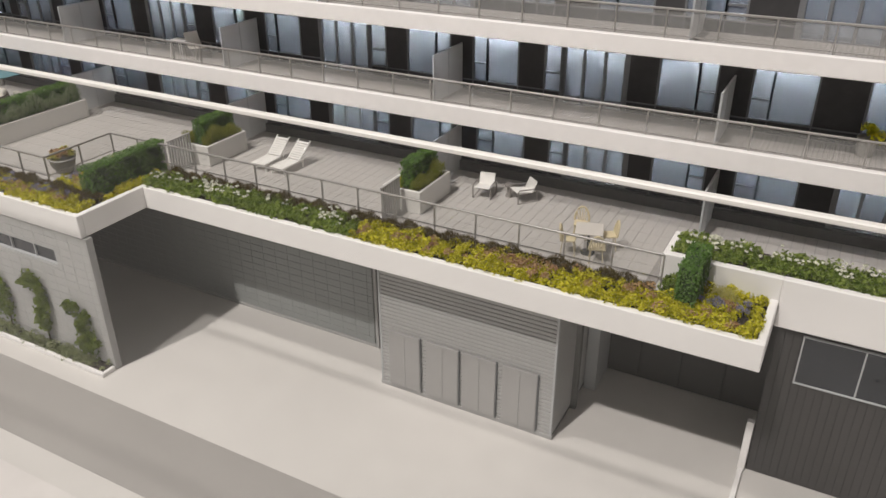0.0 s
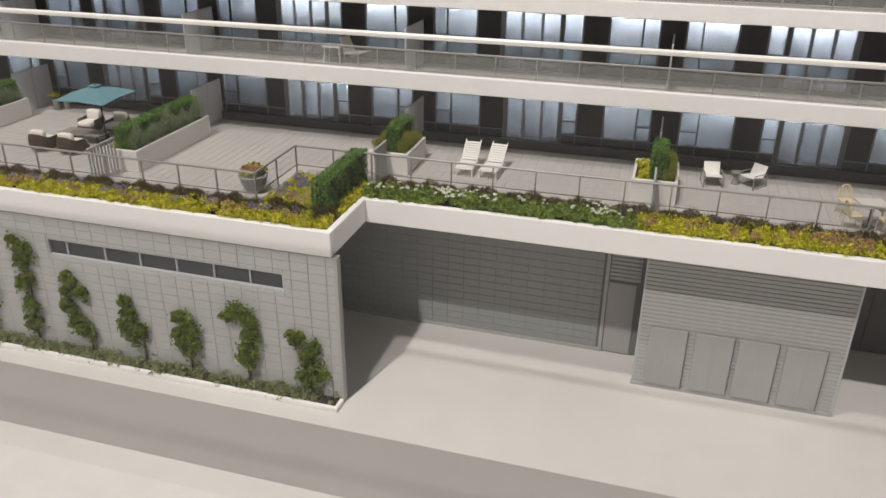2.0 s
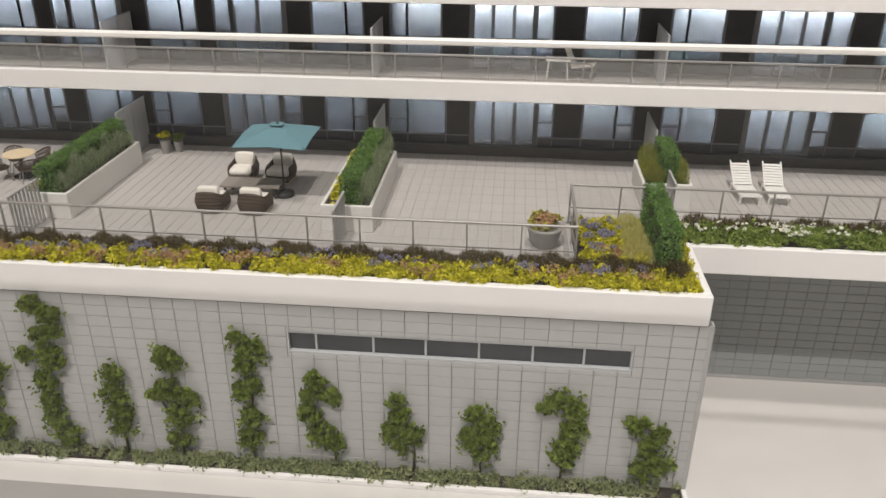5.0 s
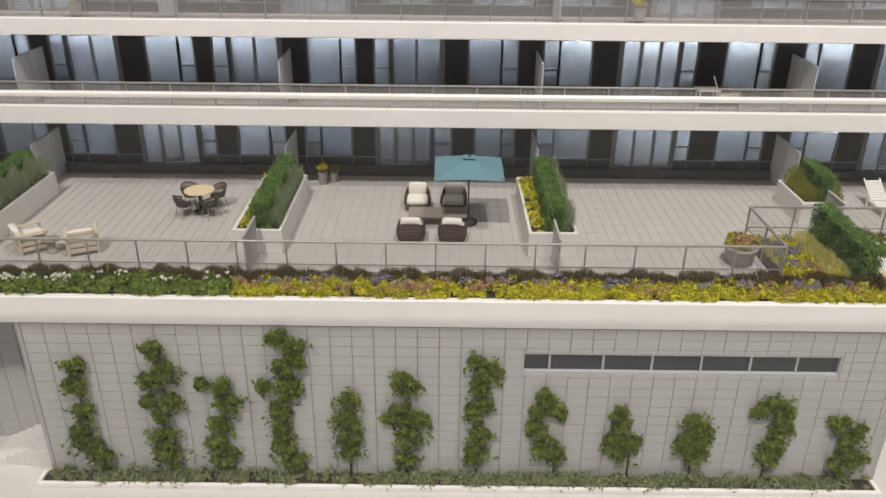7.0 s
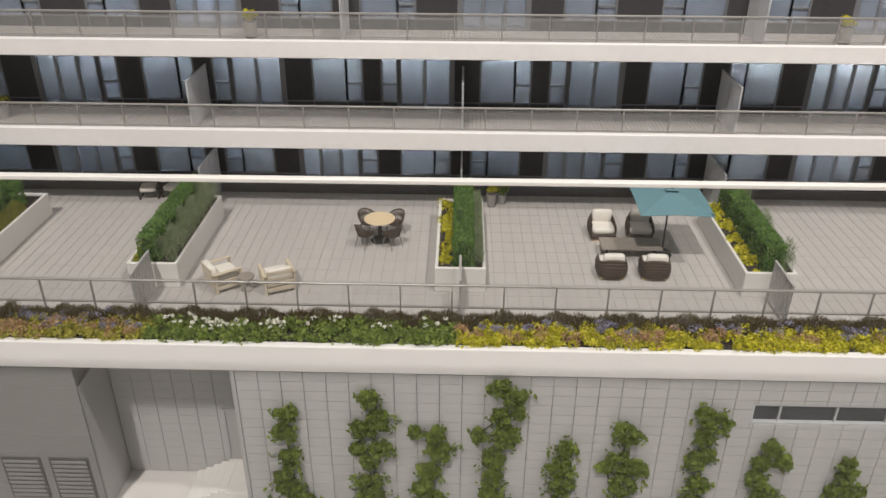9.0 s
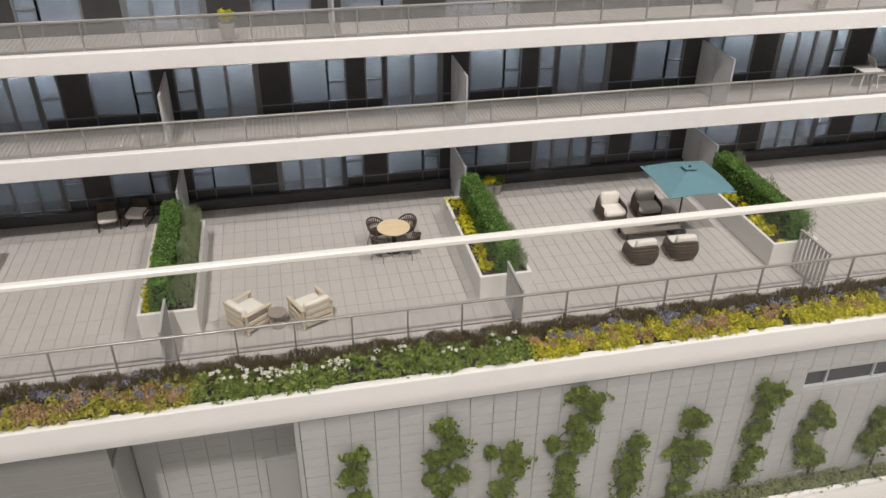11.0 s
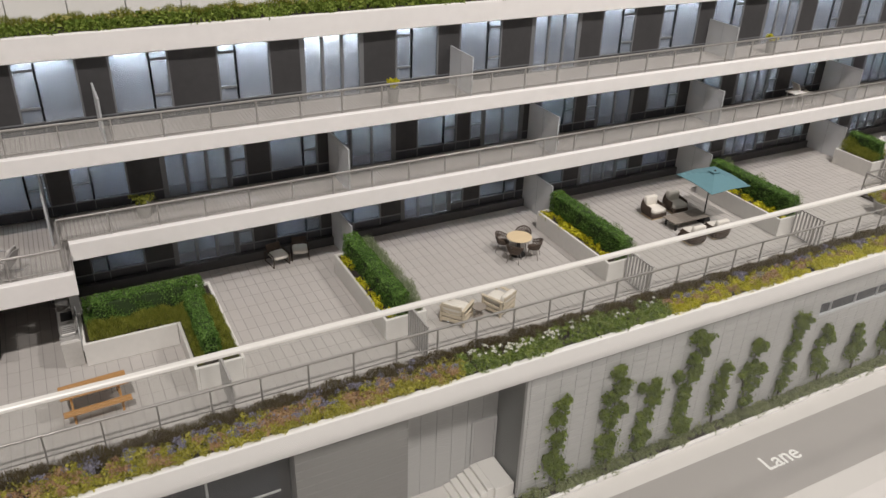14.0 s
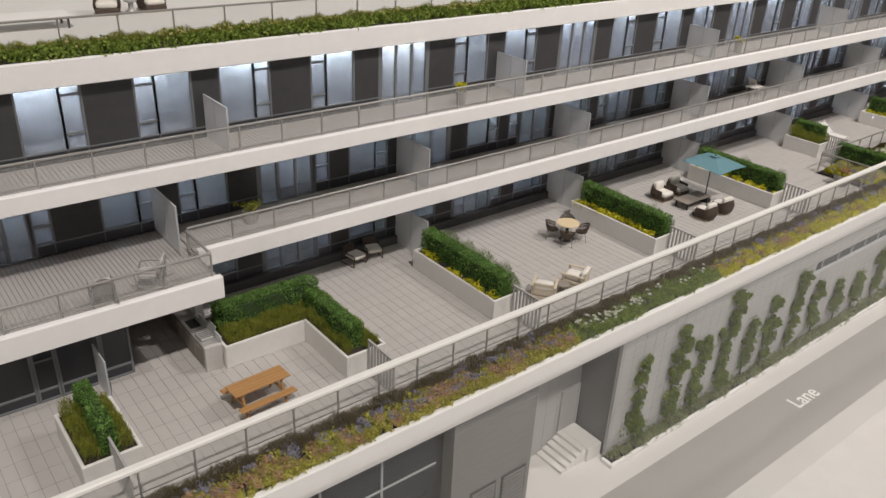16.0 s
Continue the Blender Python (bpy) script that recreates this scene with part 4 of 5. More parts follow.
def mound_bed(x0, x1, y0, y1, z, dens, material, name, label, r=(0.13, 0.21), size=0.09, per=58, flat=1.35):
    n = max(3, int((x1 - x0) * (y1 - y0) * dens))
    c = scatter(x0, x1, y0, y1, n, z)
    # push neighbours apart so that single mounds show
    for _ in range(6):
        dx = c[:, None, :2] - c[None, :, :2]
        q = np.sqrt((dx ** 2).sum(2)) + 1e-6
        f = np.clip(r[0] * 1.25 - q, 0, None)[:, :, None] * dx / q[:, :, None]
        c[:, :2] += 0.3 * f.sum(1)
        c[:, 0] = np.clip(c[:, 0], x0, x1)
        c[:, 1] = np.clip(c[:, 1], y0, y1)
    c[:, 2] += RNG.uniform(-0.06, 0.05, n)
    return stuff(name, clumps(c, RNG.uniform(*r, n), per, size, flat), material, label)


def bloom_bed(x0, x1, y0, y1, z, dens, material, name, label, size=0.072, per=12):
    n = max(2, int((x1 - x0) * (y1 - y0) * dens))
    c = np.repeat(scatter(x0, x1, y0, y1, n, z), 4, 0) + RNG.normal(0, 0.13, (n * 4, 3)) * np.array([1.3, 0.8, 0.2])
    c = c[RNG.random(n * 4) < 0.75]
    return stuff(name, clumps(c, RNG.uniform(0.03, 0.085, len(c)), per, size, 0.7), material, label)


def mixed_bed(x0, x1, yf_, yb_, z, gold=26, rust=1.9, leaf=YELLOW):
    """Yellow and rust mounds in front, lavender behind them."""
    mound_bed(x0, x1, yf_ - 0.08, yf_ + 0.1, z + 0.13, gold * 2.2, leaf, "golden_edging", "golden-yellow leaves spilling over the terrace edge", r=(0.10, 0.17), size=0.085, per=42)
    mound_bed(x0, x1, yf_, yb_ + 0.02, z + 0.09, gold, leaf, "golden_mounds", "low golden-yellow leafy mounds in the terrace bed")
    n = int((x1 - x0) * rust)
    c = scatter(x0, x1, yf_ + 0.05, yb_ - 0.2, n, z + 0.17)
    k = np.repeat(c, 3, 0) + RNG.normal(0, 0.16, (n * 3, 3)) * np.array([1.4, 0.8, 0.15])
    k[:, 0] = np.clip(k[:, 0], x0, x1 - 0.1)
    k[:, 1] = np.clip(k[:, 1], yf_, yb_)
    stuff("rust_mounds", clumps(k, RNG.uniform(0.12, 0.2, len(k)), 50, 0.08, 1.2), PINK, "rust-pink leafy mounds among yellow plants")


def lavender_row(x0, x1, y, z, n):
    c = scatter(x0, x1, y - 0.15, y + 0.15, n, z + 0.22)
    k = np.repeat(c, 2, 0) + RNG.normal(0, 0.12, (n * 2, 3)) * np.array([1.3, 0.7, 0.1])
    stuff("lavender_clumps", clumps(k, RNG.uniform(0.09, 0.15, len(k)), 44, 0.06, 1.1), LAVENDER, "grey-mauve flowering clumps behind the yellow plants")


def flowering_bed(x0, x1, yf_, yb_, z):
    mound_bed(x0, x1, yf_ - 0.08, yf_ + 0.1, z + 0.12, 38, GREEN, "green_edging", "green leaves spilling over the terrace edge", r=(0.11, 0.19), size=0.09, per=40)
    mound_bed(x0, x1, yf_, yb_ + 0.05, z + 0.10, 22, GREEN, "green_shrubs", "low bright green shrubs along the terrace edge", r=(0.15, 0.23), size=0.10, per=56, flat=1.4)
    bloom_bed(x0 + 0.1, x1 - 0.1, yf_ + 0.2, yb_ - 0.05, z + 0.35, 6.5, BLOOM, "white_blooms", "small white blossoms on the green shrubs")


# soil beds
structure("soil_bed_front", MB().box(-75, -19.61, 12.81, 13.98, 5.42, 5.52), SOIL, "dark soil of the long terrace bed")
structure("soil_bed_corner", MB().box(-22.3, -19.61, 13.99, 16.68, 5.42, 5.52).box(-19.6, -0.21, 15.41, 16.68, 5.42, 5.52).box(-2.74, -0.21, 16.681, 17.41, 5.42, 5.52), SOIL, "dark soil of the stepped terrace bed")
structure("soil_bed_east", MB().box(-2.74, 12, 17.65, 18.9, 5.42, 6.08), SOIL, "dark soil of the raised terrace bed")

ZB = 5.52
for a, b in ((-62.0, -53.0), (-53.0, -43.85), (-36.3, -28.2), (-28.2, -19.75)):
    if a < -44:
        mixed_bed(a, b, 12.84, 13.5, ZB, 27, 3.6, OLIVEGOLD)
        lavender_row(a, b - 0.3, 13.12, ZB, int((b - a) * 2.6))
    else:
        mixed_bed(a, b, 12.84, 13.5, ZB, 26, 1.8 if a < -30 else 1.0)
    tufts(a, b, 13.40, 13.95, ZB, int((b - a) * 8), 0.5, DARKGRASS, "dark_grass", "dark wispy grass against the railing")
lavender_row(-62, -44.2, 13.45, ZB, 62)
lavender_row(-36.0, -20.5, 13.42, ZB, 44)
flowering_bed(-43.85, -36.3, 12.84, 13.5, ZB)
tufts(-43.85, -36.3, 13.40, 13.95, ZB, 60, 0.5, DARKGRASS, "dark_grass", "dark wispy grass against the railing")
# corner bed by the side hedge
mixed_bed(-22.1, -20.75, 14.0, 15.0, ZB)
lavender_row(-22.1, -21.3, 14.6, ZB, 6)
lavender_row(-22.1, -21.3, 15.4, ZB, 6)
lavender_row(-22.1, -21.3, 15.9, ZB, 5)
mound_bed(-22.1, -21.0, 14.9, 16.5, ZB + 0.04, 20, YELLOW, "golden_mounds", "low golden-yellow leafy mounds in the corner bed")
for ya, yb2 in ((14.05, 14.75), (15.0, 15.6), (15.75, 16.4)):
    tufts(-21.15, -20.5, ya, yb2, ZB, 26, 0.58, PALEGRASS, "pale_grass", "pale feathery grass tufts beside the hedge")
hedge(-20.45, -19.95, 13.75, 16.9, ZB, 6.62, "dense clipped green hedge beside the terrace corner")
flowering_bed(-19.5, -11.4, 15.46, 16.3, ZB)
mound_bed(-19.93, -19.68, 12.9, 16.3, ZB + 0.05, 34, YELLOW, "golden_mounds", "low golden-yellow leafy mounds beside the hedge")
tufts(-19.4, -2.9, 16.24, 16.65, ZB, 140, 0.5, DARKGRASS, "dark_grass", "dark wispy grass against the railing")
mixed_bed(-11.4, -2.6, 15.46, 16.4, ZB)
mixed_bed(-2.6, -0.3, 15.46, 16.5, ZB)
mound_bed(-1.7, -0.3, 16.4, 17.3, ZB + 0.06, 20, YELLOW, "golden_mounds", "low golden-yellow leafy mounds in the bed corner")
mound_bed(-2.72, -2.3, 16.3, 17.3, ZB + 0.1, 26, GREEN, "green_shrubs", "low green shrubs beside the short hedge")
lavender_row(-1.4, -0.5, 16.4, ZB, 7)
tufts(-1.5, -0.9, 16.4, 17.2, ZB, 22, 0.42, PALEGRASS, "pale_grass", "pale feathery grass tufts at the bed corner")
hedge(-2.25, -1.75, 15.9, 17.4, ZB, 6.75, "short clipped green hedge at the bed corner")
flowering_bed(-2.6, 9, 17.75, 18.6, 6.08)

# terrace planters with their hedges and grasses
for xc in (-44.53, -36.3, -28.13):
    x0, x1, y0, y1 = xc - 0.68, xc + 0.68, 15.44, 19.86
    planter(x0, x1, y0, y1)
    h0 = xc - (0.36 if xc < -40 else 0.18)
    hedge(h0, h0 + 0.52, y0 + 0.12, y1 - 0.05, 6.1, 6.92, "long clipped green hedge in a white planter")
    mound_bed(x0 + 0.13, h0 - 0.02, y0 + 0.15, y1 - 0.2, 6.10, 30, YELLOW, "golden_mounds", "golden-yellow leafy mounds beside the hedge", r=(0.12, 0.2), size=0.10, per=40)
    tufts(h0 + 0.48, x1 - 0.09, y0 + 0.12, y1 - 0.12, 6.12, 34, 1.0, SAGE, "sage_grass", "grey-green soft grasses beside the hedge")
for xc in (-19.62, -11.1):
    x0, x1, y0, y1 = xc - 0.68, xc + 0.68, 17.86, 19.86
    planter(x0, x1, y0, y1)
    hedge(xc - 0.16, xc + 0.30, y0 + 0.25, y1 - 0.15, 6.1, 7.0, "short clipped green hedge in a white planter")
    if xc < -15:
        tufts(x0 + 0.10, xc - 0.12, y0 + 0.12, y1 - 0.12, 6.12, 26, 0.8, GRASS, "olive_grass", "olive grass tufts beside the hedge")
    else:
        mound_bed(x0 + 0.12, xc - 0.16, y0 + 0.12, y1 - 0.2, 6.10, 30, YELLOW, "golden_mounds", "golden-yellow leafy mounds beside the hedge", r=(0.12, 0.2), size=0.10, per=40)
    tufts(xc + 0.28, x1 - 0.1, y0 + 0.12, y1 - 0.12, 6.12, 26, 0.7, GRASS, "olive_grass", "olive grass tufts beside the hedge")

# L-shaped planter by the picnic table
LP = thing("corner_planter", label="white L-shaped planter round the picnic terrace", category="planter")
zt = 6.21
for b in ((-53.3, -50.76, 17.84, 17.93), (-53.3, -49.4, 19.76, 19.85), (-53.3, -53.21, 17.931, 19.759), (-49.49, -49.4, 15.45, 19.759), (-50.75, -50.66, 15.45, 17.93), (-50.659, -49.491, 15.45, 15.54)):
    part("side", MB().box(*b, FLOOR + 0.002, zt, 0.015), PLANTER, LP)
part("soil", MB().box(-53.2, -49.5, 17.94, 19.75, FLOOR + 0.02, zt - 0.08).box(-50.65, -49.5, 15.55, 17.939, FLOOR + 0.02, zt - 0.08), SOIL, LP)
hedge(-53.1, -49.75, 18.75, 19.25, 6.1, 6.92, "long clipped hedge along the planter back")
hedge(-50.42, -49.95, 15.85, 18.45, 6.1, 6.9, "clipped hedge along the planter side")
tufts(-53.1, -50.3, 18.0, 18.7, 6.1, 110, 0.5, GRASS, "olive_grass", "tall olive grass in front of the hedge")
tufts(-50.62, -50.42, 15.65, 18.0, 6.1, 44, 0.55, GRASS, "olive_grass", "tall olive grass beside the hedge")
tufts(-49.97, -49.52, 15.65, 18.7, 6.1, 40, 0.5, GRASS, "olive_grass", "tall olive grass beside the hedge")
planter(-57.97, -56.58, 15.15, 17.5, label="short white planter with a narrow hedge")
hedge(-57.45, -57.05, 15.35, 17.45, 6.1, 6.95, "narrow clipped hedge in a short planter")
tufts(-57.84, -57.47, 15.3, 17.35, 6.1, 44, 0.85, GRASS, "olive_grass", "olive grass tufts beside the hedge")
tufts(-57.03, -56.74, 15.3, 17.35, 6.1, 44, 0.85, GRASS, "olive_grass", "olive grass tufts beside the hedge")

# ground cover at the foot of the wall and the climbers
mound_bed(-41.9, -19.45, 12.22, 12.6, 0.12, 42, COVER, "ground_cover", "low green ground cover along the wall foot", r=(0.10, 0.26), size=0.095, per=40)


def vine(*blobs):
    """A climber trained up the wall; blobs: x, height and radius of its leaf clusters, top first."""
    x0 = blobs[-1][0]
    t = thing("climbing_vine", (x0, 12.55, 0.1), label="green climbing vine trained up the grey tiled wall", category="vine", group="wall climbers")
    pts = [(0, 0, 0)] + [(b[0] - x0, 0.03, b[1] - 0.1) for b in reversed(blobs)]
    mb = MB().tube(pts, [0.035 - 0.02 * i / len(pts) for i in range(len(pts))], 6)
    for b in blobs:
        for s in (-1, 1):
            mb.tube([(b[0] - x0, 0.03, b[1] - 0.25), (b[0] - x0 + s * b[2] * 0.5, -0.04, b[1] - 0.05), (b[0] - x0 + s * b[2] * 0.75, -0.05, b[1] + 0.1)], [0.014, 0.01, 0.006], 5)
    part("stem", mb, STEM, t, smooth=True)
    V = []
    for bx, bz, r in blobs:
        r *= 0.87
        # several uneven sprays in each cluster, with gaps between them
        k = int(7 + 20 * r)
        a = RNG.uniform(0, 2 * math.pi, k)
        q = r * np.sqrt(RNG.uniform(0.02, 1, k)) * 0.66
        c = np.stack([bx - x0 + q * np.cos(a), RNG.uniform(-0.13, 0.0, k), bz - 0.1 + q * np.sin(a)], 1)
        aa = RNG.uniform(0, 2 * math.pi, int(50 + 90 * r))
        rr = r * RNG.uniform(0.2, 1.0, len(aa)) * (1.0 + 0.28 * np.sin(3 * aa + bx * 7) + 0.16 * np.sin(5 * aa + bz * 9))
        q = np.stack([bx - x0 + rr * np.cos(aa), RNG.uniform(-0.12, 0.0, len(aa)), bz - 0.1 + rr * np.sin(aa)], 1)
        V.append(leaves(q, np.tile([0.0, -1.0, 0.5], (len(q), 1)), 0.13))
        V.append(clumps(c, RNG.uniform(0.08, 0.18, k) * (0.66 + r * 0.55), 34, 0.13, 1.0))
    v = np.concatenate(V)
    v[:, 1] = np.minimum(v[:, 1], 0.09)
    part("leaves", leaf_mesh("leaves", v, VINE), VINE, t)


vine((-40.55, 3.62, 0.39), (-40.67, 3.01, 0.40), (-40.60, 2.20, 0.48), (-40.80, 1.55, 0.39), (-40.66, 1.08, 0.65), (-40.35, 0.70, 0.48))
vine((-38.49, 4.15, 0.40), (-38.20, 3.48, 0.52), (-38.68, 3.21, 0.45), (-38.26, 2.60, 0.45), (-38.87, 2.59, 0.23), (-38.54, 2.14, 0.35), (-38.57, 1.40, 0.48), (-38.50, 0.83, 0.68))
vine((-37.38, 3.14, 0.23), (-36.88, 3.06, 0.35), (-36.72, 2.53, 0.55), (-37.02, 1.79, 0.48), (-37.16, 1.23, 0.40), (-36.99, 0.75, 0.61))
vine((-35.31, 4.53, 0.39), (-34.91, 4.28, 0.45), (-34.79, 3.86, 0.26), (-35.24, 3.60, 0.39), (-35.79, 3.07, 0.29), (-35.14, 2.99, 0.55), (-35.42, 2.27, 0.45), (-35.39, 1.63, 0.42), (-35.36, 1.06, 0.48), (-35.16, 0.68, 0.52))
vine((-33.58, 2.66, 0.45), (-33.66, 2.02, 0.56), (-33.61, 1.37, 0.55), (-33.62, 0.99, 0.40))
vine((-32.20, 3.29, 0.42), (-32.01, 3.12, 0.39), (-32.17, 2.31, 0.48), (-31.72, 2.04, 0.39), (-32.02, 1.48, 0.58), (-32.54, 2.13, 0.26), (-32.10, 0.80, 0.45))
vine((-30.22, 3.83, 0.42), (-29.92, 3.58, 0.45), (-30.20, 3.14, 0.35), (-30.25, 2.34, 0.45), (-30.03, 2.61, 0.29), (-30.15, 1.60, 0.44), (-30.21, 0.94, 0.48))
vine((-28.43, 2.81, 0.35), (-28.11, 2.37, 0.32), (-28.62, 2.36, 0.29), (-28.66, 1.81, 0.39), (-28.40, 1.25, 0.52), (-28.08, 0.96, 0.39))
vine((-26.48, 2.39, 0.26), (-26.36, 1.93, 0.35), (-26.53, 1.46, 0.48), (-26.28, 1.18, 0.61), (-26.07, 1.37, 0.35))
vine((-24.44, 2.05, 0.48), (-24.24, 1.68, 0.48), (-24.64, 1.39, 0.39), (-24.38, 1.11, 0.65))
vine((-22.41, 2.71, 0.48), (-22.82, 2.52, 0.32), (-22.14, 2.44, 0.32), (-22.18, 1.89, 0.45), (-22.30, 1.33, 0.45), (-22.37, 0.94, 0.48))
vine((-20.66, 2.10, 0.39), (-20.15, 1.83, 0.39), (-20.36, 1.45, 0.32), (-20.02, 0.97, 0.55), (-20.36, 0.78, 0.55))

# ---------------------------------------------------------------- furniture
def I():
    return Matrix.Identity(4)


def rot(x, y, z, rx=0, ry=0, rz=0):
    return pose(x, y, z, rx, ry, rz)


def club_chair(at, turn):
    t = thing("wicker_armchair", at, turn, "dark wicker club armchair with cream cushions", "armchair", "lounge armchairs")
    # curved wicker shell: back and arms swept round the seat, woven in flat bands
    mb = MB()
    n, rows = 22, 6
    for i in range(n + 1):
        a = math.radians(-24 + 228 * i / n)
        top = 0.50 + 0.16 * max(0, math.sin(a)) ** 1.5
        ring = [(0.37, 0.06)]
        for q in range(rows):
            z0, z1 = 0.10 + (top - 0.10) * q / rows, 0.10 + (top - 0.10) * (q + 1) / rows
            bulge = 0.40 + 0.055 * math.sin(math.pi * (q + 0.5) / rows)
            ring += [(bulge - 0.012, z0 + 0.004), (bulge + 0.012, z0 + 0.02), (bulge + 0.012, z1 - 0.014), (bulge - 0.012, z1)]
        ring += [(0.375, top), (0.36, 0.2)]
        for q, z in ring:
            mb.v.append((math.copysign(abs(math.cos(a)) ** 0.55, math.cos(a)) * q * 0.9, math.copysign(abs(math.sin(a)) ** 0.6, math.sin(a)) * q, z))
    w = len(ring)
    for i in range(n):
        for j in range(w - 1):
            a = i * w + j
            mb.f.append((a, a + w, a + w + 1, a + 1))
    mb.f.append(tuple(range(w)))
    mb.f.append(tuple(n * w + j for j in range(w))[::-1])
    part("shell", mb, WICKER, t)
    part("seat_base", MB().box(-0.36, 0.36, -0.40, 0.30, 0.06, 0.24, 0.03), WICKER, t)
    part("plinth", MB().box(-0.33, 0.33, -0.37, 0.30, 0.0, 0.058, 0.01), TABLETOP, t, "pale wood plinth")
    part("seat_cushion", MB().puff(-0.33, 0.33, -0.41, 0.24, 0.24, 0.42), CUSHION, t, smooth=True)
    part("back_cushion", MB().puff(-0.29, 0.29, 0.10, 0.30, 0.40, 0.79, rot(0, 0, 0, -4)), CUSHION, t, smooth=True)
    return t


c0 = club_chair((-32.0, 18.9, FLOOR), 0)
c0.scale = (1.02, 1.02, 1.0)
copy_thing(c0, pose(-30.85, 18.92, FLOOR, 0, 0, -4))
copy_thing(c0, pose(-32.1, 16.55, FLOOR, 0, 0, 180))
copy_thing(c0, pose(-30.9, 16.55, FLOOR, 0, 0, 176))


def plank_table(at, L, W, H, material, label, name="coffee_table"):
    t = thing(name, at, 0, label, "table")
    n = 6
    for i in range(n):
        part("plank", MB().box(-L / 2, L / 2, -W / 2 + W * i / n + 0.004, -W / 2 + W * (i + 1) / n - 0.004, H - 0.05, H, 0.008), material, t)
    for x in (-L / 2 + 0.12, L / 2 - 0.16):
        for y in (-W / 2 + 0.06, W / 2 - 0.12):
            part("leg", MB().box(x, x + 0.06, y, y + 0.06, 0, H - 0.052), BLACK, t)
        part("bearer", MB().box(x, x + 0.06, -W / 2 + 0.121, W / 2 - 0.121, H - 0.11, H - 0.053), BLACK, t)
    return t


plank_table((-31.35, 17.75, FLOOR), 1.75, 0.75, 0.36, TAUPE, "low taupe plank coffee table between armchairs")

# umbrella
um = thing("patio_umbrella", (-30.42, 17.72, FLOOR), 0, "square teal canvas patio umbrella on a dark pole", "umbrella")
part("base", MB().lathe(((0.27, 0), (0.29, 0.05), (0.26, 0.12), (0.10, 0.16), (0.05, 0.2)), 28), BLACK, um, smooth=True)
part("pole", MB().tube(((0, 0, 0.15), (0, 0, 1.99)), 0.025, 10), BLACK, um)
mb = MB()
CN = 12
for j in range(CN + 1):
    for i in range(CN + 1):
        u, w = i / CN * 2 - 1, j / CN * 2 - 1
        h = 0.30 * (1 - max(abs(u), abs(w))) - 0.05 * (1 - abs(abs(u) - abs(w))) * max(abs(u), abs(w))
        mb.v.append((u * 1.0 - 0.02, w * 0.97 - 0.12, 1.86 + h + 0.03 * w))
for j in range(CN):
    for i in range(CN):
        a = j * (CN + 1) + i
        mb.f.append((a, a + 1, a + CN + 2, a + CN + 1))
can = part("canopy", mb, TEAL, um, "teal canvas canopy")
sm = can.modifiers.new("cloth", "SOLIDIFY")
sm.thickness = 0.015
part("vent", MB().box(-0.2, 0.16, -0.27, 0.07, 2.16, 2.18, 0.008), TEAL, can, "small raised vent flap")
part("finial", MB().lathe(((0.04, 2.13), (0.05, 2.19), (0.02, 2.23)), 12, (0, -0.1, 0)), BLACK, um)
for sx in (-1, 1):
    for sy in (-1, 1):
        part("rib", MB().tube(((0, 0, 1.95), (sx * 0.95, sy * 0.9 - 0.12, 1.83 + 0.03 * sy)), 0.012, 6), BLACK, um)

# round dining set
rt = thing("round_table", (-38.72, 18.38, FLOOR), 0, "round pale maple dining table on a dark pedestal", "table")
part("tabletop", MB().lathe(((0.43, 0.70), (0.46, 0.715), (0.46, 0.735), (0.43, 0.75)), 40), TABLETOP, rt, smooth=False)
part("pedestal", MB().lathe(((0.28, 0.0), (0.28, 0.03), (0.07, 0.06), (0.06, 0.66), (0.16, 0.698)), 24), BLACK, rt)


def bucket_chair(at, turn):
    t = thing("woven_chair", at, turn, "dark woven bucket dining chair on slim legs", "chair", "chairs round the table")
    rim, mid = [], []
    for i in range(19):
        a = math.radians(-20 + 220 * i / 18)
        top = 0.60 + 0.17 * max(0, math.sin(a))
        rim.append((math.cos(a) * 0.31, math.sin(a) * 0.31, top))
        mid.append((math.cos(a) * 0.29, math.sin(a) * 0.29, 0.43 + (top - 0.43) * 0.5))
    part("top_hoop", MB().tube(rim, 0.024, 8), WICKER, t, smooth=True)
    part("middle_hoop", MB().tube(mid, 0.014, 6), WICKER, t, smooth=True)
    mb = MB()
    for q, (x, y, z) in enumerate(rim):
        a = math.radians(-20 + 220 * q / 18)
        for da in (-0.14, 0.14):
            mb.tube(((math.cos(a + da) * 0.23, math.sin(a + da) * 0.23, 0.42), (x, y, z)), 0.011, 5)
    part("woven_back", mb, WICKER, t, kind="stuff", label="crossed dark woven cords")
    part("seat", MB().lathe(((0.20, 0.38), (0.24, 0.41), (0.24, 0.44), (0.20, 0.46)), 20), WICKER, t)
    for sx in (-1, 1):
        for sy in (-1, 1):
            part("leg", MB().tube(((sx * 0.15, sy * 0.15, 0.39), (sx * 0.23, sy * 0.23, 0.0)), 0.014, 6), GREYFRAME, t)
    return t


b0 = bucket_chair((-39.12, 17.99, FLOOR), 135)
b0.scale = (0.96, 0.96, 0.96)
for dx, dy, r in ((0.40, -0.39, 225), (-0.40, 0.42, 45), (0.42, 0.41, -45)):
    copy_thing(b0, pose(-38.72 + dx, 18.38 + dy, FLOOR, 0, 0, r))


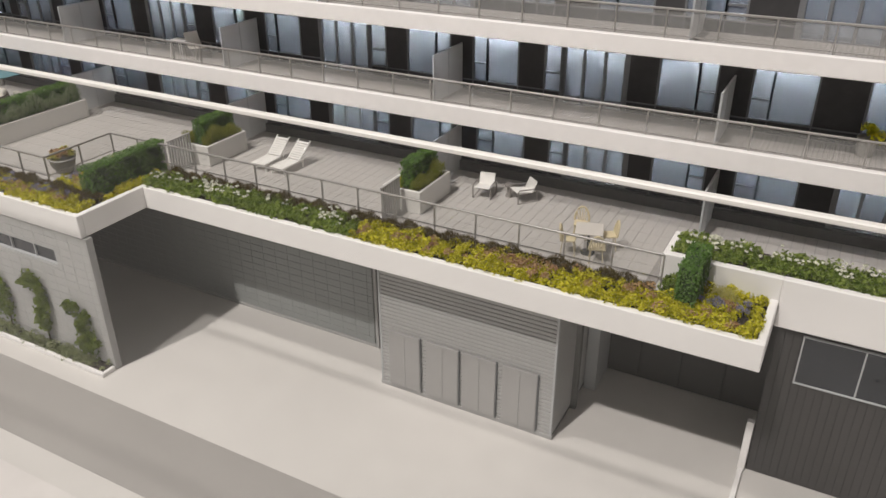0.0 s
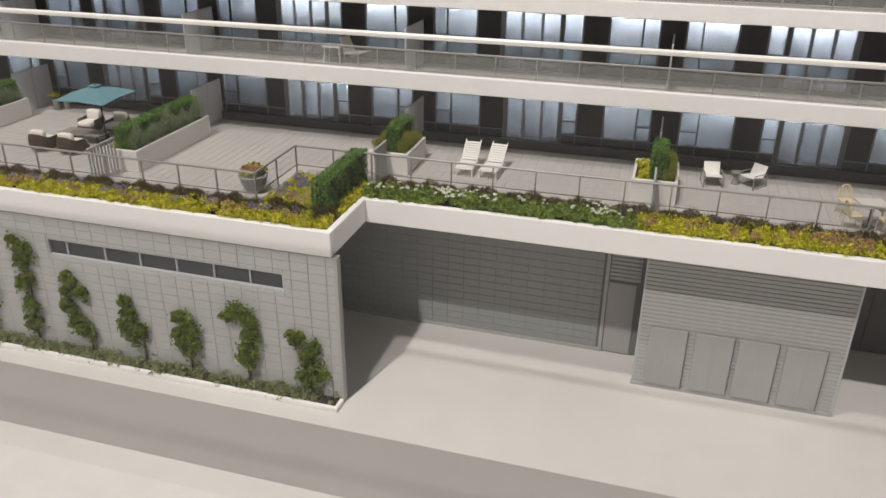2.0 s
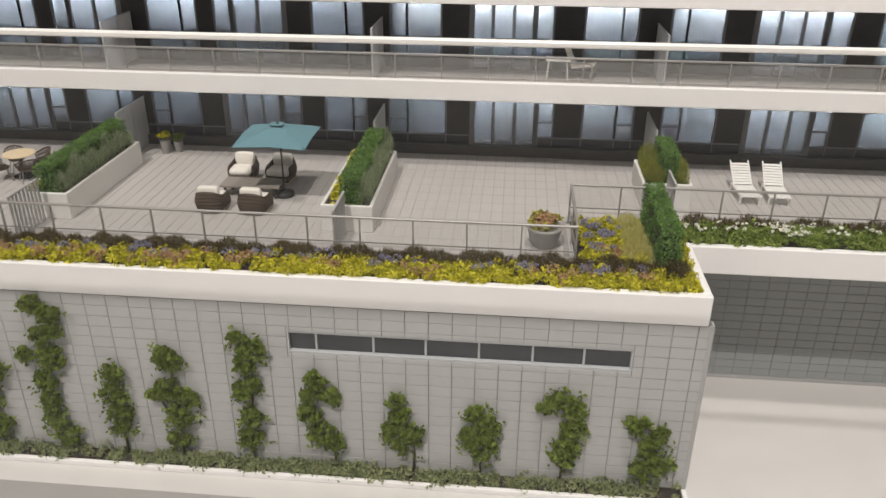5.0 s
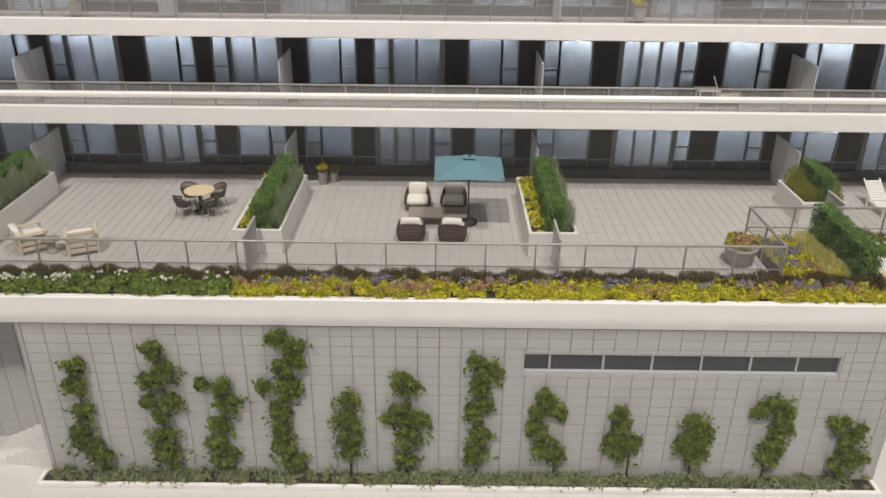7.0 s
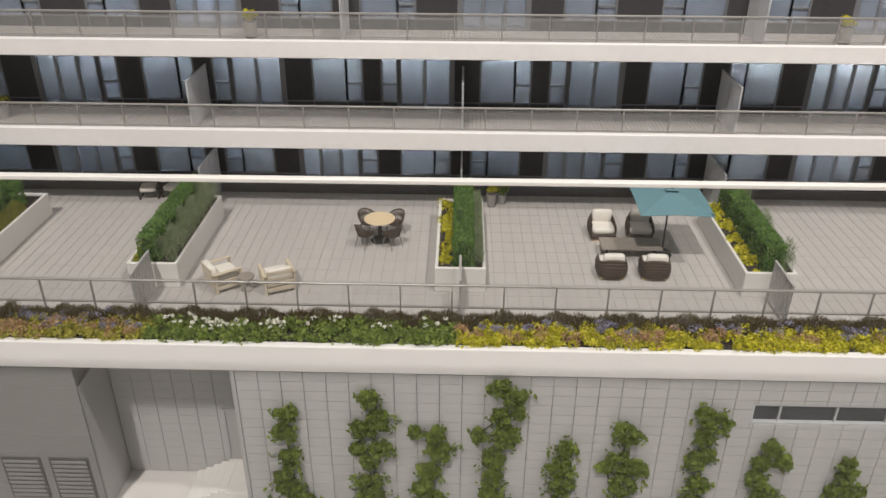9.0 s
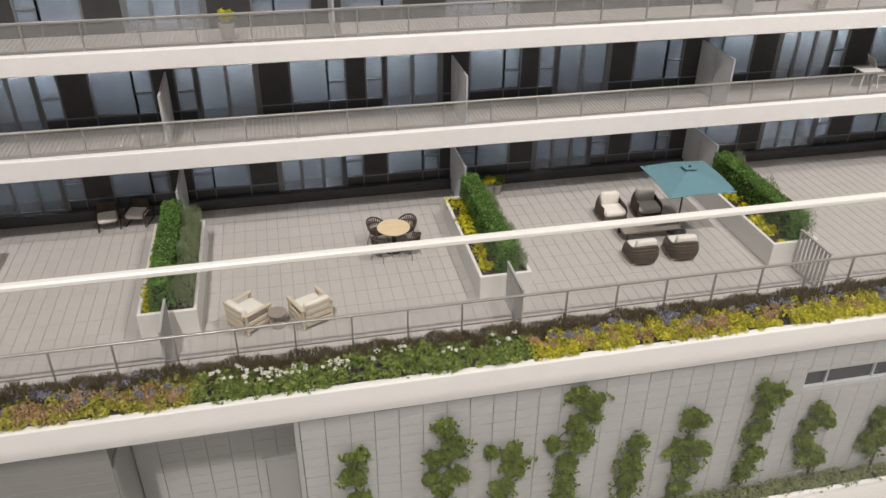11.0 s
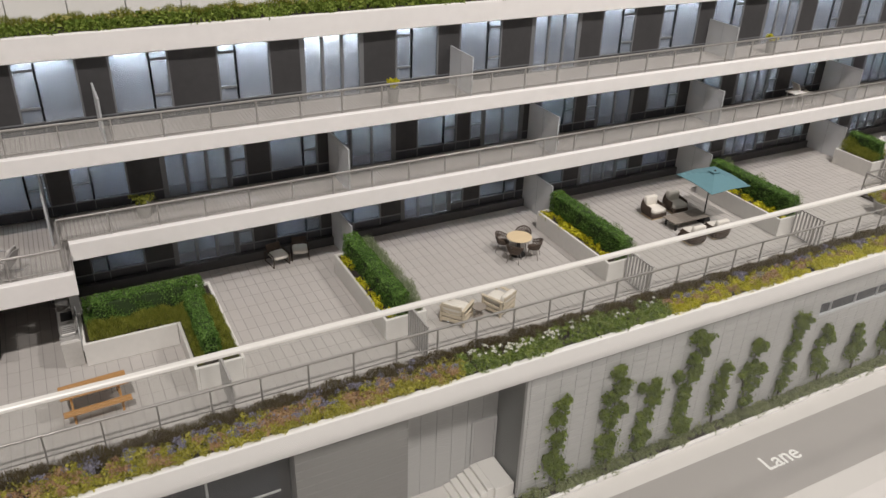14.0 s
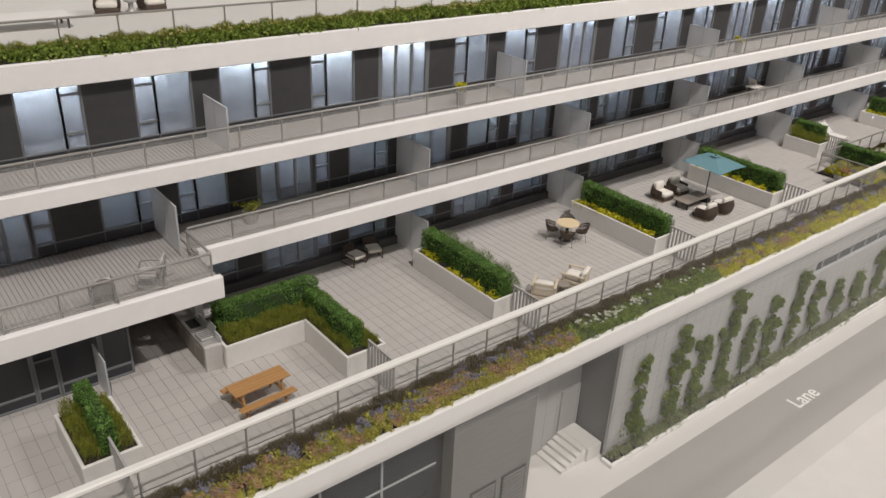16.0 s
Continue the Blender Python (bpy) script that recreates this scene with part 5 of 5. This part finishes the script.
def lounge_chair(at, turn):
    t = thing("lounge_chair", at, turn, "low pale wooden lounge chair with cream cushions", "armchair", "lounge pair")
    for sx in (-1, 1):
        x = sx * 0.38
        part("arm", MB().box(x - 0.05, x + 0.05, -0.42, 0.38, 0.56, 0.61, 0.012), CREAMWOOD, t)
        part("leg", MB().box(x - 0.035, x + 0.035, -0.40, -0.33, 0, 0.558, 0.008), CREAMWOOD, t)
        part("leg", MB().box(x - 0.035, x + 0.035, 0.29, 0.36, 0, 0.558, 0.008), CREAMWOOD, t)
    for z in (0.10, 0.26):
        part("rail", MB().box(-0.34, 0.34, -0.40, -0.35, z, z + 0.11, 0.01), CREAMWOOD, t)
        part("side_rail", MB().box(-0.40, -0.36, -0.328, 0.288, z, z + 0.11, 0.01), CREAMWOOD, t)
        part("side_rail", MB().box(0.36, 0.40, -0.328, 0.288, z, z + 0.11, 0.01), CREAMWOOD, t)
    for z in (0.10, 0.28, 0.46, 0.62):
        part("back_slat", MB().box(-0.34, 0.34, 0.33 + z * 0.10, 0.37 + z * 0.10, z, z + 0.13, 0.01), CREAMWOOD, t)
    part("seat_cushion", MB().puff(-0.34, 0.34, -0.38, 0.28, 0.33, 0.49), CUSHION, t, smooth=True)
    part("back_cushion", MB().puff(-0.34, 0.34, 0.16, 0.36, 0.44, 0.80, rot(0, 0, 0, -6)), CUSHION, t, smooth=True)
    return t


l0 = lounge_chair((-42.72, 15.62, FLOOR), 128)
copy_thing(l0, pose(-41.22, 15.55, FLOOR, 0, 0, 205))


def drum_table(at, r, h, material, label):
    t = thing("side_table", at, 0, label, "table")
    part("top", MB().lathe(((r, h - 0.05), (r * 1.04, h - 0.03), (r * 1.04, h - 0.01), (r, h)), 28), material, t)
    part("stem", MB().lathe(((r * 0.75, 0), (r * 0.8, 0.03), (r * 0.45, 0.12), (r * 0.4, h - 0.1), (r * 0.7, h - 0.052)), 24), material, t)


drum_table((-42.03, 15.42, FLOOR), 0.22, 0.42, TAUPE, "small round taupe side table between chairs")
drum_table((-8.6, 20.45, FLOOR), 0.15, 0.42, GREYFRAME, "small dark side table between armchairs")


def sling_chair(at, turn, seat, frame, label, group, back=None, high=0.62):
    t = thing("armchair", at, turn, label, "armchair", group)
    for sx in (-1, 1):
        x = sx * 0.33
        part("arm_frame", MB().tube(((x, -0.34, 0.0), (x, -0.36, 0.45), (x, -0.28, 0.52), (x, 0.28, 0.50), (x, 0.40, 0.40), (x, 0.42, 0.0), (x, -0.34, 0.0)), 0.025, 8), frame, t)
    part("seat", MB().box(-0.29, 0.29, -0.38, 0.25, 0.0, 0.04, 0.015, rot(0, 0, 0.36, -8)), seat, t)
    part("backrest", MB().box(-0.29, 0.29, -0.02, 0.02, 0.0, high, 0.015, rot(0, 0.24, 0.33, -24)), back or seat, t)
    part("stretcher", MB().tube(((-0.33, -0.05, 0.32), (0.33, -0.05, 0.32)), 0.02, 6), frame, t)
    part("stretcher", MB().tube(((-0.33, 0.36, 0.42), (0.33, 0.36, 0.42)), 0.02, 6), frame, t)
    return t


s0 = sling_chair((-9.33, 20.14, FLOOR), 8, WHITEWOOD, GREYFRAME, "white sling armchair with taupe frame", "terrace pair", high=0.46)
s0.scale = (0.88, 0.88, 0.88)
copy_thing(s0, pose(-8.10, 20.39, FLOOR, 0, 0, -40))


def rocker(at, turn):
    t = thing("rocking_chair", at, turn, "grey rattan rocking chair with grey cushions", "rocking chair", "balcony pair")
    for sx in (-1, 1):
        x = sx * 0.29
        run = [(x, -0.46 + 0.1 * i, 0.025 + 0.6 * (-0.46 + 0.1 * i) ** 2) for i in range(11)]
        part("runner", MB().tube(run, 0.022, 8), RATTAN, t, smooth=True)
        part("arm", MB().tube(((x, -0.30, 0.05), (x, -0.36, 0.42), (x, -0.30, 0.56), (x, -0.05, 0.60), (x, 0.24, 0.58), (x, 0.33, 0.40), (x, 0.28, 0.06)), 0.022, 8), RATTAN, t, smooth=True)
    part("seat", MB().puff(-0.27, 0.27, -0.32, 0.24, 0.28, 0.36), RATTAN, t, smooth=True)
    hoop = [(0.29 * math.cos(a), 0.22 + 0.20 * math.sin(a), 0.34 + 0.56 * math.sin(a)) for a in [math.pi * i / 16 for i in range(17)]]
    part("back_hoop", MB().tube(hoop, 0.024, 8), RATTAN, t, smooth=True)
    part("backrest", MB().puff(-0.24, 0.24, 0.0, 0.05, 0.02, 0.50, rot(0, 0.23, 0.34, -20)), RATTAN, t, smooth=True)
    part("seat_cushion", MB().puff(-0.25, 0.25, -0.33, 0.2, 0.345, 0.43), GREYPAD, t, smooth=True)
    part("back_cushion", MB().puff(-0.22, 0.22, -0.09, -0.005, 0.08, 0.56, rot(0, 0.23, 0.34, -20)), GREYPAD, t, smooth=True)
    return t


r0 = rocker((-56.09, 18.62, FW), 172)
copy_thing(r0, pose(-54.76, 18.85, FW, 0, 0, 238))
d0 = sling_chair((-46.76, 21.35, FLOOR), 10, CUSHION, WICKER, "dark terrace chair with pale cushion", "shaded pair", WICKER, 0.42)
part("seat_cushion", MB().puff(-0.30, 0.30, -0.42, 0.2, 0.33, 0.50), CUSHION, d0, smooth=True)
d0.scale = (0.9, 0.9, 0.86)
copy_thing(d0, pose(-45.92, 21.45, FLOOR, 0, 0, -14))


def lounger(at, turn):
    t = thing("sun_lounger", at, turn, "white slatted sun lounger with raised backrest", "lounger", "sun loungers")
    for sx in (-1, 1):
        part("side_rail", MB().box(sx * 0.31 - 0.025, sx * 0.31 + 0.025, -0.95, 0.35, 0.26, 0.33, 0.01), WHITEWOOD, t)
        for y in (-0.85, 0.25):
            part("leg", MB().box(sx * 0.31 - 0.03, sx * 0.31 + 0.03, y, y + 0.06, 0, 0.258, 0.008), WHITEWOOD, t)
    for i in range(9):
        y = -0.93 + i * 0.115
        part("slat", MB().box(-0.28, 0.28, y, y + 0.085, 0.30, 0.33, 0.006), WHITEWOOD, t)
    M = rot(0, 0.10, 0.32, 37)
    for sx in (-1, 1):
        part("back_rail", MB().box(sx * 0.29 - 0.022, sx * 0.29 + 0.022, 0, 0.98, -0.02, 0.03, 0.008, M), WHITEWOOD, t)
    for i in range(8):
        part("back_slat", MB().box(-0.265, 0.265, 0.03 + i * 0.108, 0.112 + i * 0.108, 0.0, 0.028, 0.006, M), WHITEWOOD, t)
    return t


o0 = lounger((-17.2, 19.16, FLOOR), 2)
o0.scale = (0.88, 0.88, 0.88)
copy_thing(o0, pose(-16.33, 19.16, FLOOR, 0, 0, -3))

# square cafe table with four straw chairs
ct = thing("cafe_table", (-5.08, 17.91, FLOOR), 16, "square stone-topped cafe table on a dark pedestal", "table")
part("tabletop", MB().box(-0.38, 0.38, -0.38, 0.38, 0.71, 0.75, 0.01), GREYTOP, ct)
part("pedestal", MB().lathe(((0.2, 0), (0.2, 0.03), (0.04, 0.06), (0.04, 0.66), (0.18, 0.708)), 20), BLACK, ct)


def hoop_chair(at, turn):
    t = thing("cafe_chair", at, turn, "straw-yellow hoop-backed cafe chair", "chair", "chairs round the cafe table")
    part("seat", MB().puff(-0.2, 0.2, -0.2, 0.2, 0.41, 0.47, None, 5), YELLOWPL, t, smooth=True)
    arc = [(0.21 * math.cos(a), 0.19 + 0.06 * math.sin(a), 0.44 + 0.42 * math.sin(a)) for a in [math.pi * i / 14 for i in range(15)]]
    part("hoop", MB().tube(arc, 0.03, 8), YELLOWPL, t)
    for i in range(5):
        a = math.pi * (0.2 + 0.15 * i)
        part("spindle", MB().tube(((0.10 * math.cos(a), 0.18, 0.45), (0.20 * math.cos(a), 0.19 + 0.06 * math.sin(a), 0.44 + 0.41 * math.sin(a))), 0.015, 5), YELLOWPL, t)
    for sx in (-1, 1):
        for sy in (-1, 1):
            part("leg", MB().tube(((sx * 0.15, sy * 0.15, 0.42), (sx * 0.19, sy * 0.2, 0)), 0.014, 6), YELLOWPL, t)
    return t


h0 = hoop_chair((-5.57, 17.65, FLOOR), 105)
for x, y, r in ((-5.59, 18.72, 12), (-4.66, 18.40, -62), (-4.72, 17.53, 198)):
    copy_thing(h0, pose(x, y, FLOOR, 0, 0, r))

# picnic table
pt = thing("picnic_table", (-53.24, 15.93, FLOOR), 3, "orange-brown teak picnic table with two benches", "picnic table")
for i in range(5):
    part("top_plank", MB().box(-0.82, 0.82, -0.30 + i * 0.12, -0.188 + i * 0.12, 0.69, 0.735, 0.008), ORANGE, pt)
for sy in (-1, 1):
    for i in range(2):
        y = sy * 0.52 + (i - 1) * 0.12
        part("bench_plank", MB().box(-0.82, 0.82, y + 0.004, y + 0.114, 0.39, 0.43, 0.008), ORANGE, pt)
for sx in (-1, 1):
    x = sx * 0.58
    part("cross_beam", MB().box(x - 0.03, x + 0.03, -0.60, 0.60, 0.32, 0.388, 0.006), ORANGE, pt)
    part("top_beam", MB().box(x - 0.03, x + 0.03, -0.28, 0.28, 0.63, 0.688, 0.006), ORANGE, pt)
    for sy in (-1, 1):
        part("leg", MB().tube(((x, sy * 0.18, 0.65), (x, sy * 0.46, 0.0)), 0.035, 6), ORANGE, pt)

# outdoor kitchen
ok = thing("outdoor_kitchen", (-53.60, 18.0, FLOOR), 0, "grey concrete outdoor kitchen counter with a steel grill", "outdoor kitchen")
part("body", MB().box(-0.21, 0.24, 0.02, 2.9, 0.0, 0.76, 0.015), CONCRETE, ok)
part("worktop", MB().box(-0.235, 0.26, 0.12, 2.92, 0.762, 0.80, 0.01), SILVER, ok)
part("end_panel", MB().box(-0.24, 0.27, 0.0, 0.118, 0.0, 0.80, 0.012), CONCRETE, ok)
gr = part("grill", MB().box(-0.19, 0.2, 0.35, 0.85, 0.802, 0.90, 0.015), SILVER, ok, "steel grill")
part("lid", MB().box(-0.012, 0.012, 0.36, 0.84, 0.0, 0.28, 0.01, rot(0.2, 0, 0.90, 0, 18)), SILVER, gr, "open steel lid")
for i in range(5):
    part("bar", MB().tube(((-0.17, 0.4 + i * 0.1, 0.905), (0.17, 0.4 + i * 0.1, 0.905)), 0.008, 5), BLACK, gr)
part("sink", MB().box(-0.15, 0.17, 1.2, 1.7, 0.8, 0.808, 0.003), BLACK, ok)
part("tap", MB().tube(((0.2, 1.45, 0.8), (0.2, 1.45, 1.02), (0.12, 1.45, 1.08), (0.04, 1.45, 1.02)), 0.014, 8), SILVER, ok)
for i in range(4):
    d = part("drawer", MB().box(-0.235, -0.212, 0.16 + i * 0.66, 0.79 + i * 0.66, 0.08, 0.74, 0.008), TAUPE, ok)
    part("handle", MB().tube(((-0.25, 0.30 + i * 0.66, 0.66), (-0.25, 0.65 + i * 0.66, 0.66)), 0.01, 6), SILVER, d)
structure("kitchen_backboard", MB().box(-53.33, -53.305, 18.05, 20.9, FLOOR + 0.4, FLOOR + 1.0), FROST, "low grey glass splash panel behind the counter")
sc = thing("glass_screen", (-56.45, 18.15, FLOOR), 0, "narrow frosted glass screen between planter and glazing", "screen")
part("glass", MB().box(-0.015, 0.015, 0.03, 1.5, 0.03, 1.3), FROST, sc)
part("post", MB().box(-0.025, 0.025, 0.0, 0.029, 0.0, 1.33), FRAMELT, sc)
part("top_bar", MB().box(-0.022, 0.022, 0.03, 1.0, 1.301, 1.33), FRAMELT, sc)


# pots
def pot(at, r, h, leafm, label, spread=1.0, taper=0.8):
    t = thing("plant_pot", at, 0, label, "plant pot", "potted plants")
    part("pot", MB().lathe(((r * taper * 0.9, 0), (r * taper, 0.02), (r, h - 0.03), (r * 1.05, h - 0.02), (r * 1.05, h), (r * 0.9, h), (r * 0.88, h - 0.05)), 24), POT, t, smooth=False)
    n = 9
    c = np.stack([RNG.normal(0, r * 0.45 * spread, n), RNG.normal(0, r * 0.45 * spread, n), np.full(n, h + 0.04) + RNG.uniform(0, 0.16, n)], 1)
    part("leaves", leaf_mesh("leaves", clumps(c, RNG.uniform(0.07, 0.15, n) * spread, 34, 0.09, 1.1), leafm), leafm, t)
    return t


pot((-35.3, 20.95, FLOOR), 0.17, 0.45, YELLOW, "grey pot with a yellow-green plant by the facade")
pot((-34.95, 21.15, FLOOR), 0.15, 0.36, GREEN, "small grey pot with green plant by the facade")
pot((-42.6, 20.75, F2), 0.2, 0.48, YELLOW, "tall grey balcony pot with yellow-green plant", 1.1)
pot((-50.86, 20.95, F1), 0.24, 0.42, GRASS, "grey balcony pot with yellow-green plant", 1.2)
pot((1.1, 21.3, F1), 0.26, 0.5, YELLOW, "grey balcony pot with yellow-green plant", 1.4)
pot((-25.2, 20.75, F2), 0.2, 0.48, YELLOW, "tall grey balcony pot with yellow-green plant", 1.1)
bw = thing("bowl_planter", (-23.05, 15.12, FLOOR), 0, "large round stone bowl with rust and green flowers", "plant pot")
part("bowl", MB().lathe(((0.16, 0), (0.24, 0.03), (0.38, 0.28), (0.43, 0.50), (0.46, 0.55), (0.42, 0.58), (0.36, 0.56), (0.33, 0.48)), 30), POT, bw, smooth=True)
n = 16
a = RNG.uniform(0, 6.28, n)
c = np.stack([0.30 * np.cos(a), 0.30 * np.sin(a), RNG.uniform(0.55, 0.72, n)], 1)
part("leaves", leaf_mesh("leaves", clumps(c, RNG.uniform(0.13, 0.22, n), 34, 0.11, 1.1), OLIVEGOLD), OLIVEGOLD, bw, "olive leaves")
c = np.stack([RNG.uniform(-0.2, 0.2, 12), RNG.uniform(-0.2, 0.2, 12), RNG.uniform(0.64, 0.78, 12)], 1)
part("flowers", leaf_mesh("flowers", clumps(c, RNG.uniform(0.1, 0.18, 12), 34, 0.10, 1.1), PINK), PINK, bw, "rust-coloured flowers", kind="stuff")

# balcony table with two chairs
bt = thing("balcony_table", (-22.7, 20.9, F1), 0, "small white balcony table on thin legs", "table")
part("top", MB().box(-0.36, 0.36, -0.28, 0.28, 0.58, 0.62, 0.008), WHITEWOOD, bt)
for sx in (-1, 1):
    for sy in (-1, 1):
        part("leg", MB().tube(((sx * 0.26, sy * 0.2, 0.58), (sx * 0.32, sy * 0.25, 0)), 0.016, 6), WHITEWOOD, bt)
sling_chair((-21.95, 21.1, F1), 75, CUSHION, GREYFRAME, "pale balcony armchair beside the white table", "balcony seats")

# ---------------------------------------------------------------- roof terrace
structure("roof_floor", MB().box(-75, 16, 23.2, 34, S3[1] - 0.24, S3[1] + 0.0), PLANTER, "pale roof terrace floor")
structure("soil_bed_roof", MB().box(-75, 16, 21.91, 23.19, S3[1] - 0.24, S3[1] - 0.04), SOIL, "dark soil of the roof edge bed")
for a, b in ((-63, -50), (-50, -37), (-37, -24)):
    mound_bed(a, b, 21.98, 22.75, S3[1] - 0.04, 13, GREEN, "green_shrubs", "dense green shrubs along the roof edge", r=(0.2, 0.32), size=0.12, per=55, flat=1.2)
    bloom_bed(a, b, 22.1, 22.8, S3[1] + 0.28, 2.2, PALEGRASS, "pale_blooms", "pale flower heads over the roof shrubs")
    tufts(a, b, 22.75, 23.1, S3[1] - 0.04, int((b - a) * 8), 0.42, GRASS, "olive_grass", "tall olive grass along the roof edge")
railing(((-63, 23.18), (-23, 23.18)), S3[1] - 0.02, S3[1] + 0.8, 1.6, "grey metal roof terrace railing with clear glass", low=0.05)
copy_thing(c0, pose(-52.45, 27.3, S3[1], 0, 0, -20))
copy_thing(c0, pose(-51.0, 27.3, S3[1], 0, 0, 5))
drum_table((-51.72, 27.2, S3[1]), 0.2, 0.42, SILVER, "small bright side table on the roof")
plank_table((-55.3, 26.0, S3[1]), 2.6, 1.0, 0.4, WHITEWOOD, "long low white table on the roof terrace", "roof_table")

# ---------------------------------------------------------------- pieces of the wall and the terrace floor
def tile_me(w, h):
    return MB().box(0, w, 0, 0.055, 0, h, 0.006).mesh("wall_tile", TILE)


TW, TH = 0.5537, 0.2955
cols = int(math.ceil((W1 - W0 - 0.1) / TW))
rows = int(math.ceil((PAR_LO - 0.02) / TH))
shared = tile_me(TW - 0.012, TH - 0.012)
rest = MB()
count = 0
for i in range(cols):
    for j in range(rows):
        x0, x1 = W0 + 0.05 + i * TW, min(W1 - 0.05, W0 + 0.05 + (i + 1) * TW)
        z1 = PAR_LO - 0.015 - j * TH
        z0 = z1 - TH
        if z1 < 0.25:
            continue
        z0 = max(z0, 0.005)
        if x1 > WX0 and x0 < WX1 and z1 > WZ0 and z0 < WZ1:
            # trimmed round the strip window
            for a, b, c, d in ((x0, min(x1, WX0), z0, z1), (max(x0, WX1), x1, z0, z1), (max(x0, WX0), min(x1, WX1), z0, WZ0), (max(x0, WX0), min(x1, WX1), WZ1, z1)):
                if b - a > 0.03 and d - c > 0.03:
                    rest.box(a + 0.006, b - 0.006, yf - 0.05, yf + 0.005, c + 0.006, d - 0.006, 0.005)
            continue
        if x0 < -30.6 and z0 > 0.6 and count < 300 and abs(z1 - z0 - TH) < 0.01:
            o = new("tile", shared)
            o.parent = wall_front
            o.location = (x0 + 0.006, yf - 0.05, z0 + 0.006)
            count += 1
        else:
            rest.box(x0 + 0.006, x1 - 0.006, yf - 0.05, yf + 0.005, z0 + 0.006, z1 - 0.006, 0.005)
part("tile_field", rest, TILE, wall_front, "joined grey wall tiles", kind="stuff")

floor = structure("floor", MB().box(-62.5, -22.42, 14.02, FACADE - 0.21, FLOOR - 0.058, FLOOR - 0.012).box(-22.418, -2.96, 16.72, FACADE - 0.21, FLOOR - 0.058, FLOOR - 0.012).box(-2.958, 6, 18.92, FACADE - 0.21, FLOOR - 0.058, FLOOR - 0.012), JOINT, "pale grey paved terrace floor")
PX, PY = 0.312, 0.62
near = MB().box(0, PX - 0.014, 0, PY - 0.009, 0, 0.012, 0.003).mesh("paver", PAVER)
rest = MB()
count = 0
i = 0
x = -62.5
while x < 6 - PX:
    y = 14.05 if x < -22.7 else (16.75 if x + PX < -2.95 else 18.95)
    y += 0.0
    while y < FACADE - 0.22:
        w = min(PY, FACADE - 0.22 - y)
        if w > 0.1:
            if -52.6 < x < -45.2 and y < 21 and count < 300 and w > PY - 0.01:
                o = new("paver", near)
                o.parent = floor
                o.location = (x + 0.007, y + 0.0045, FLOOR - 0.0119)
                count += 1
            else:
                rest.box(x + 0.007, x + PX - 0.007, y + 0.0045, y + w - 0.0045, FLOOR - 0.0119, FLOOR)
        y += PY
    x += PX
    i += 1
part("paver_field", rest, PAVER, floor, "joined pale pavers", kind="stuff")
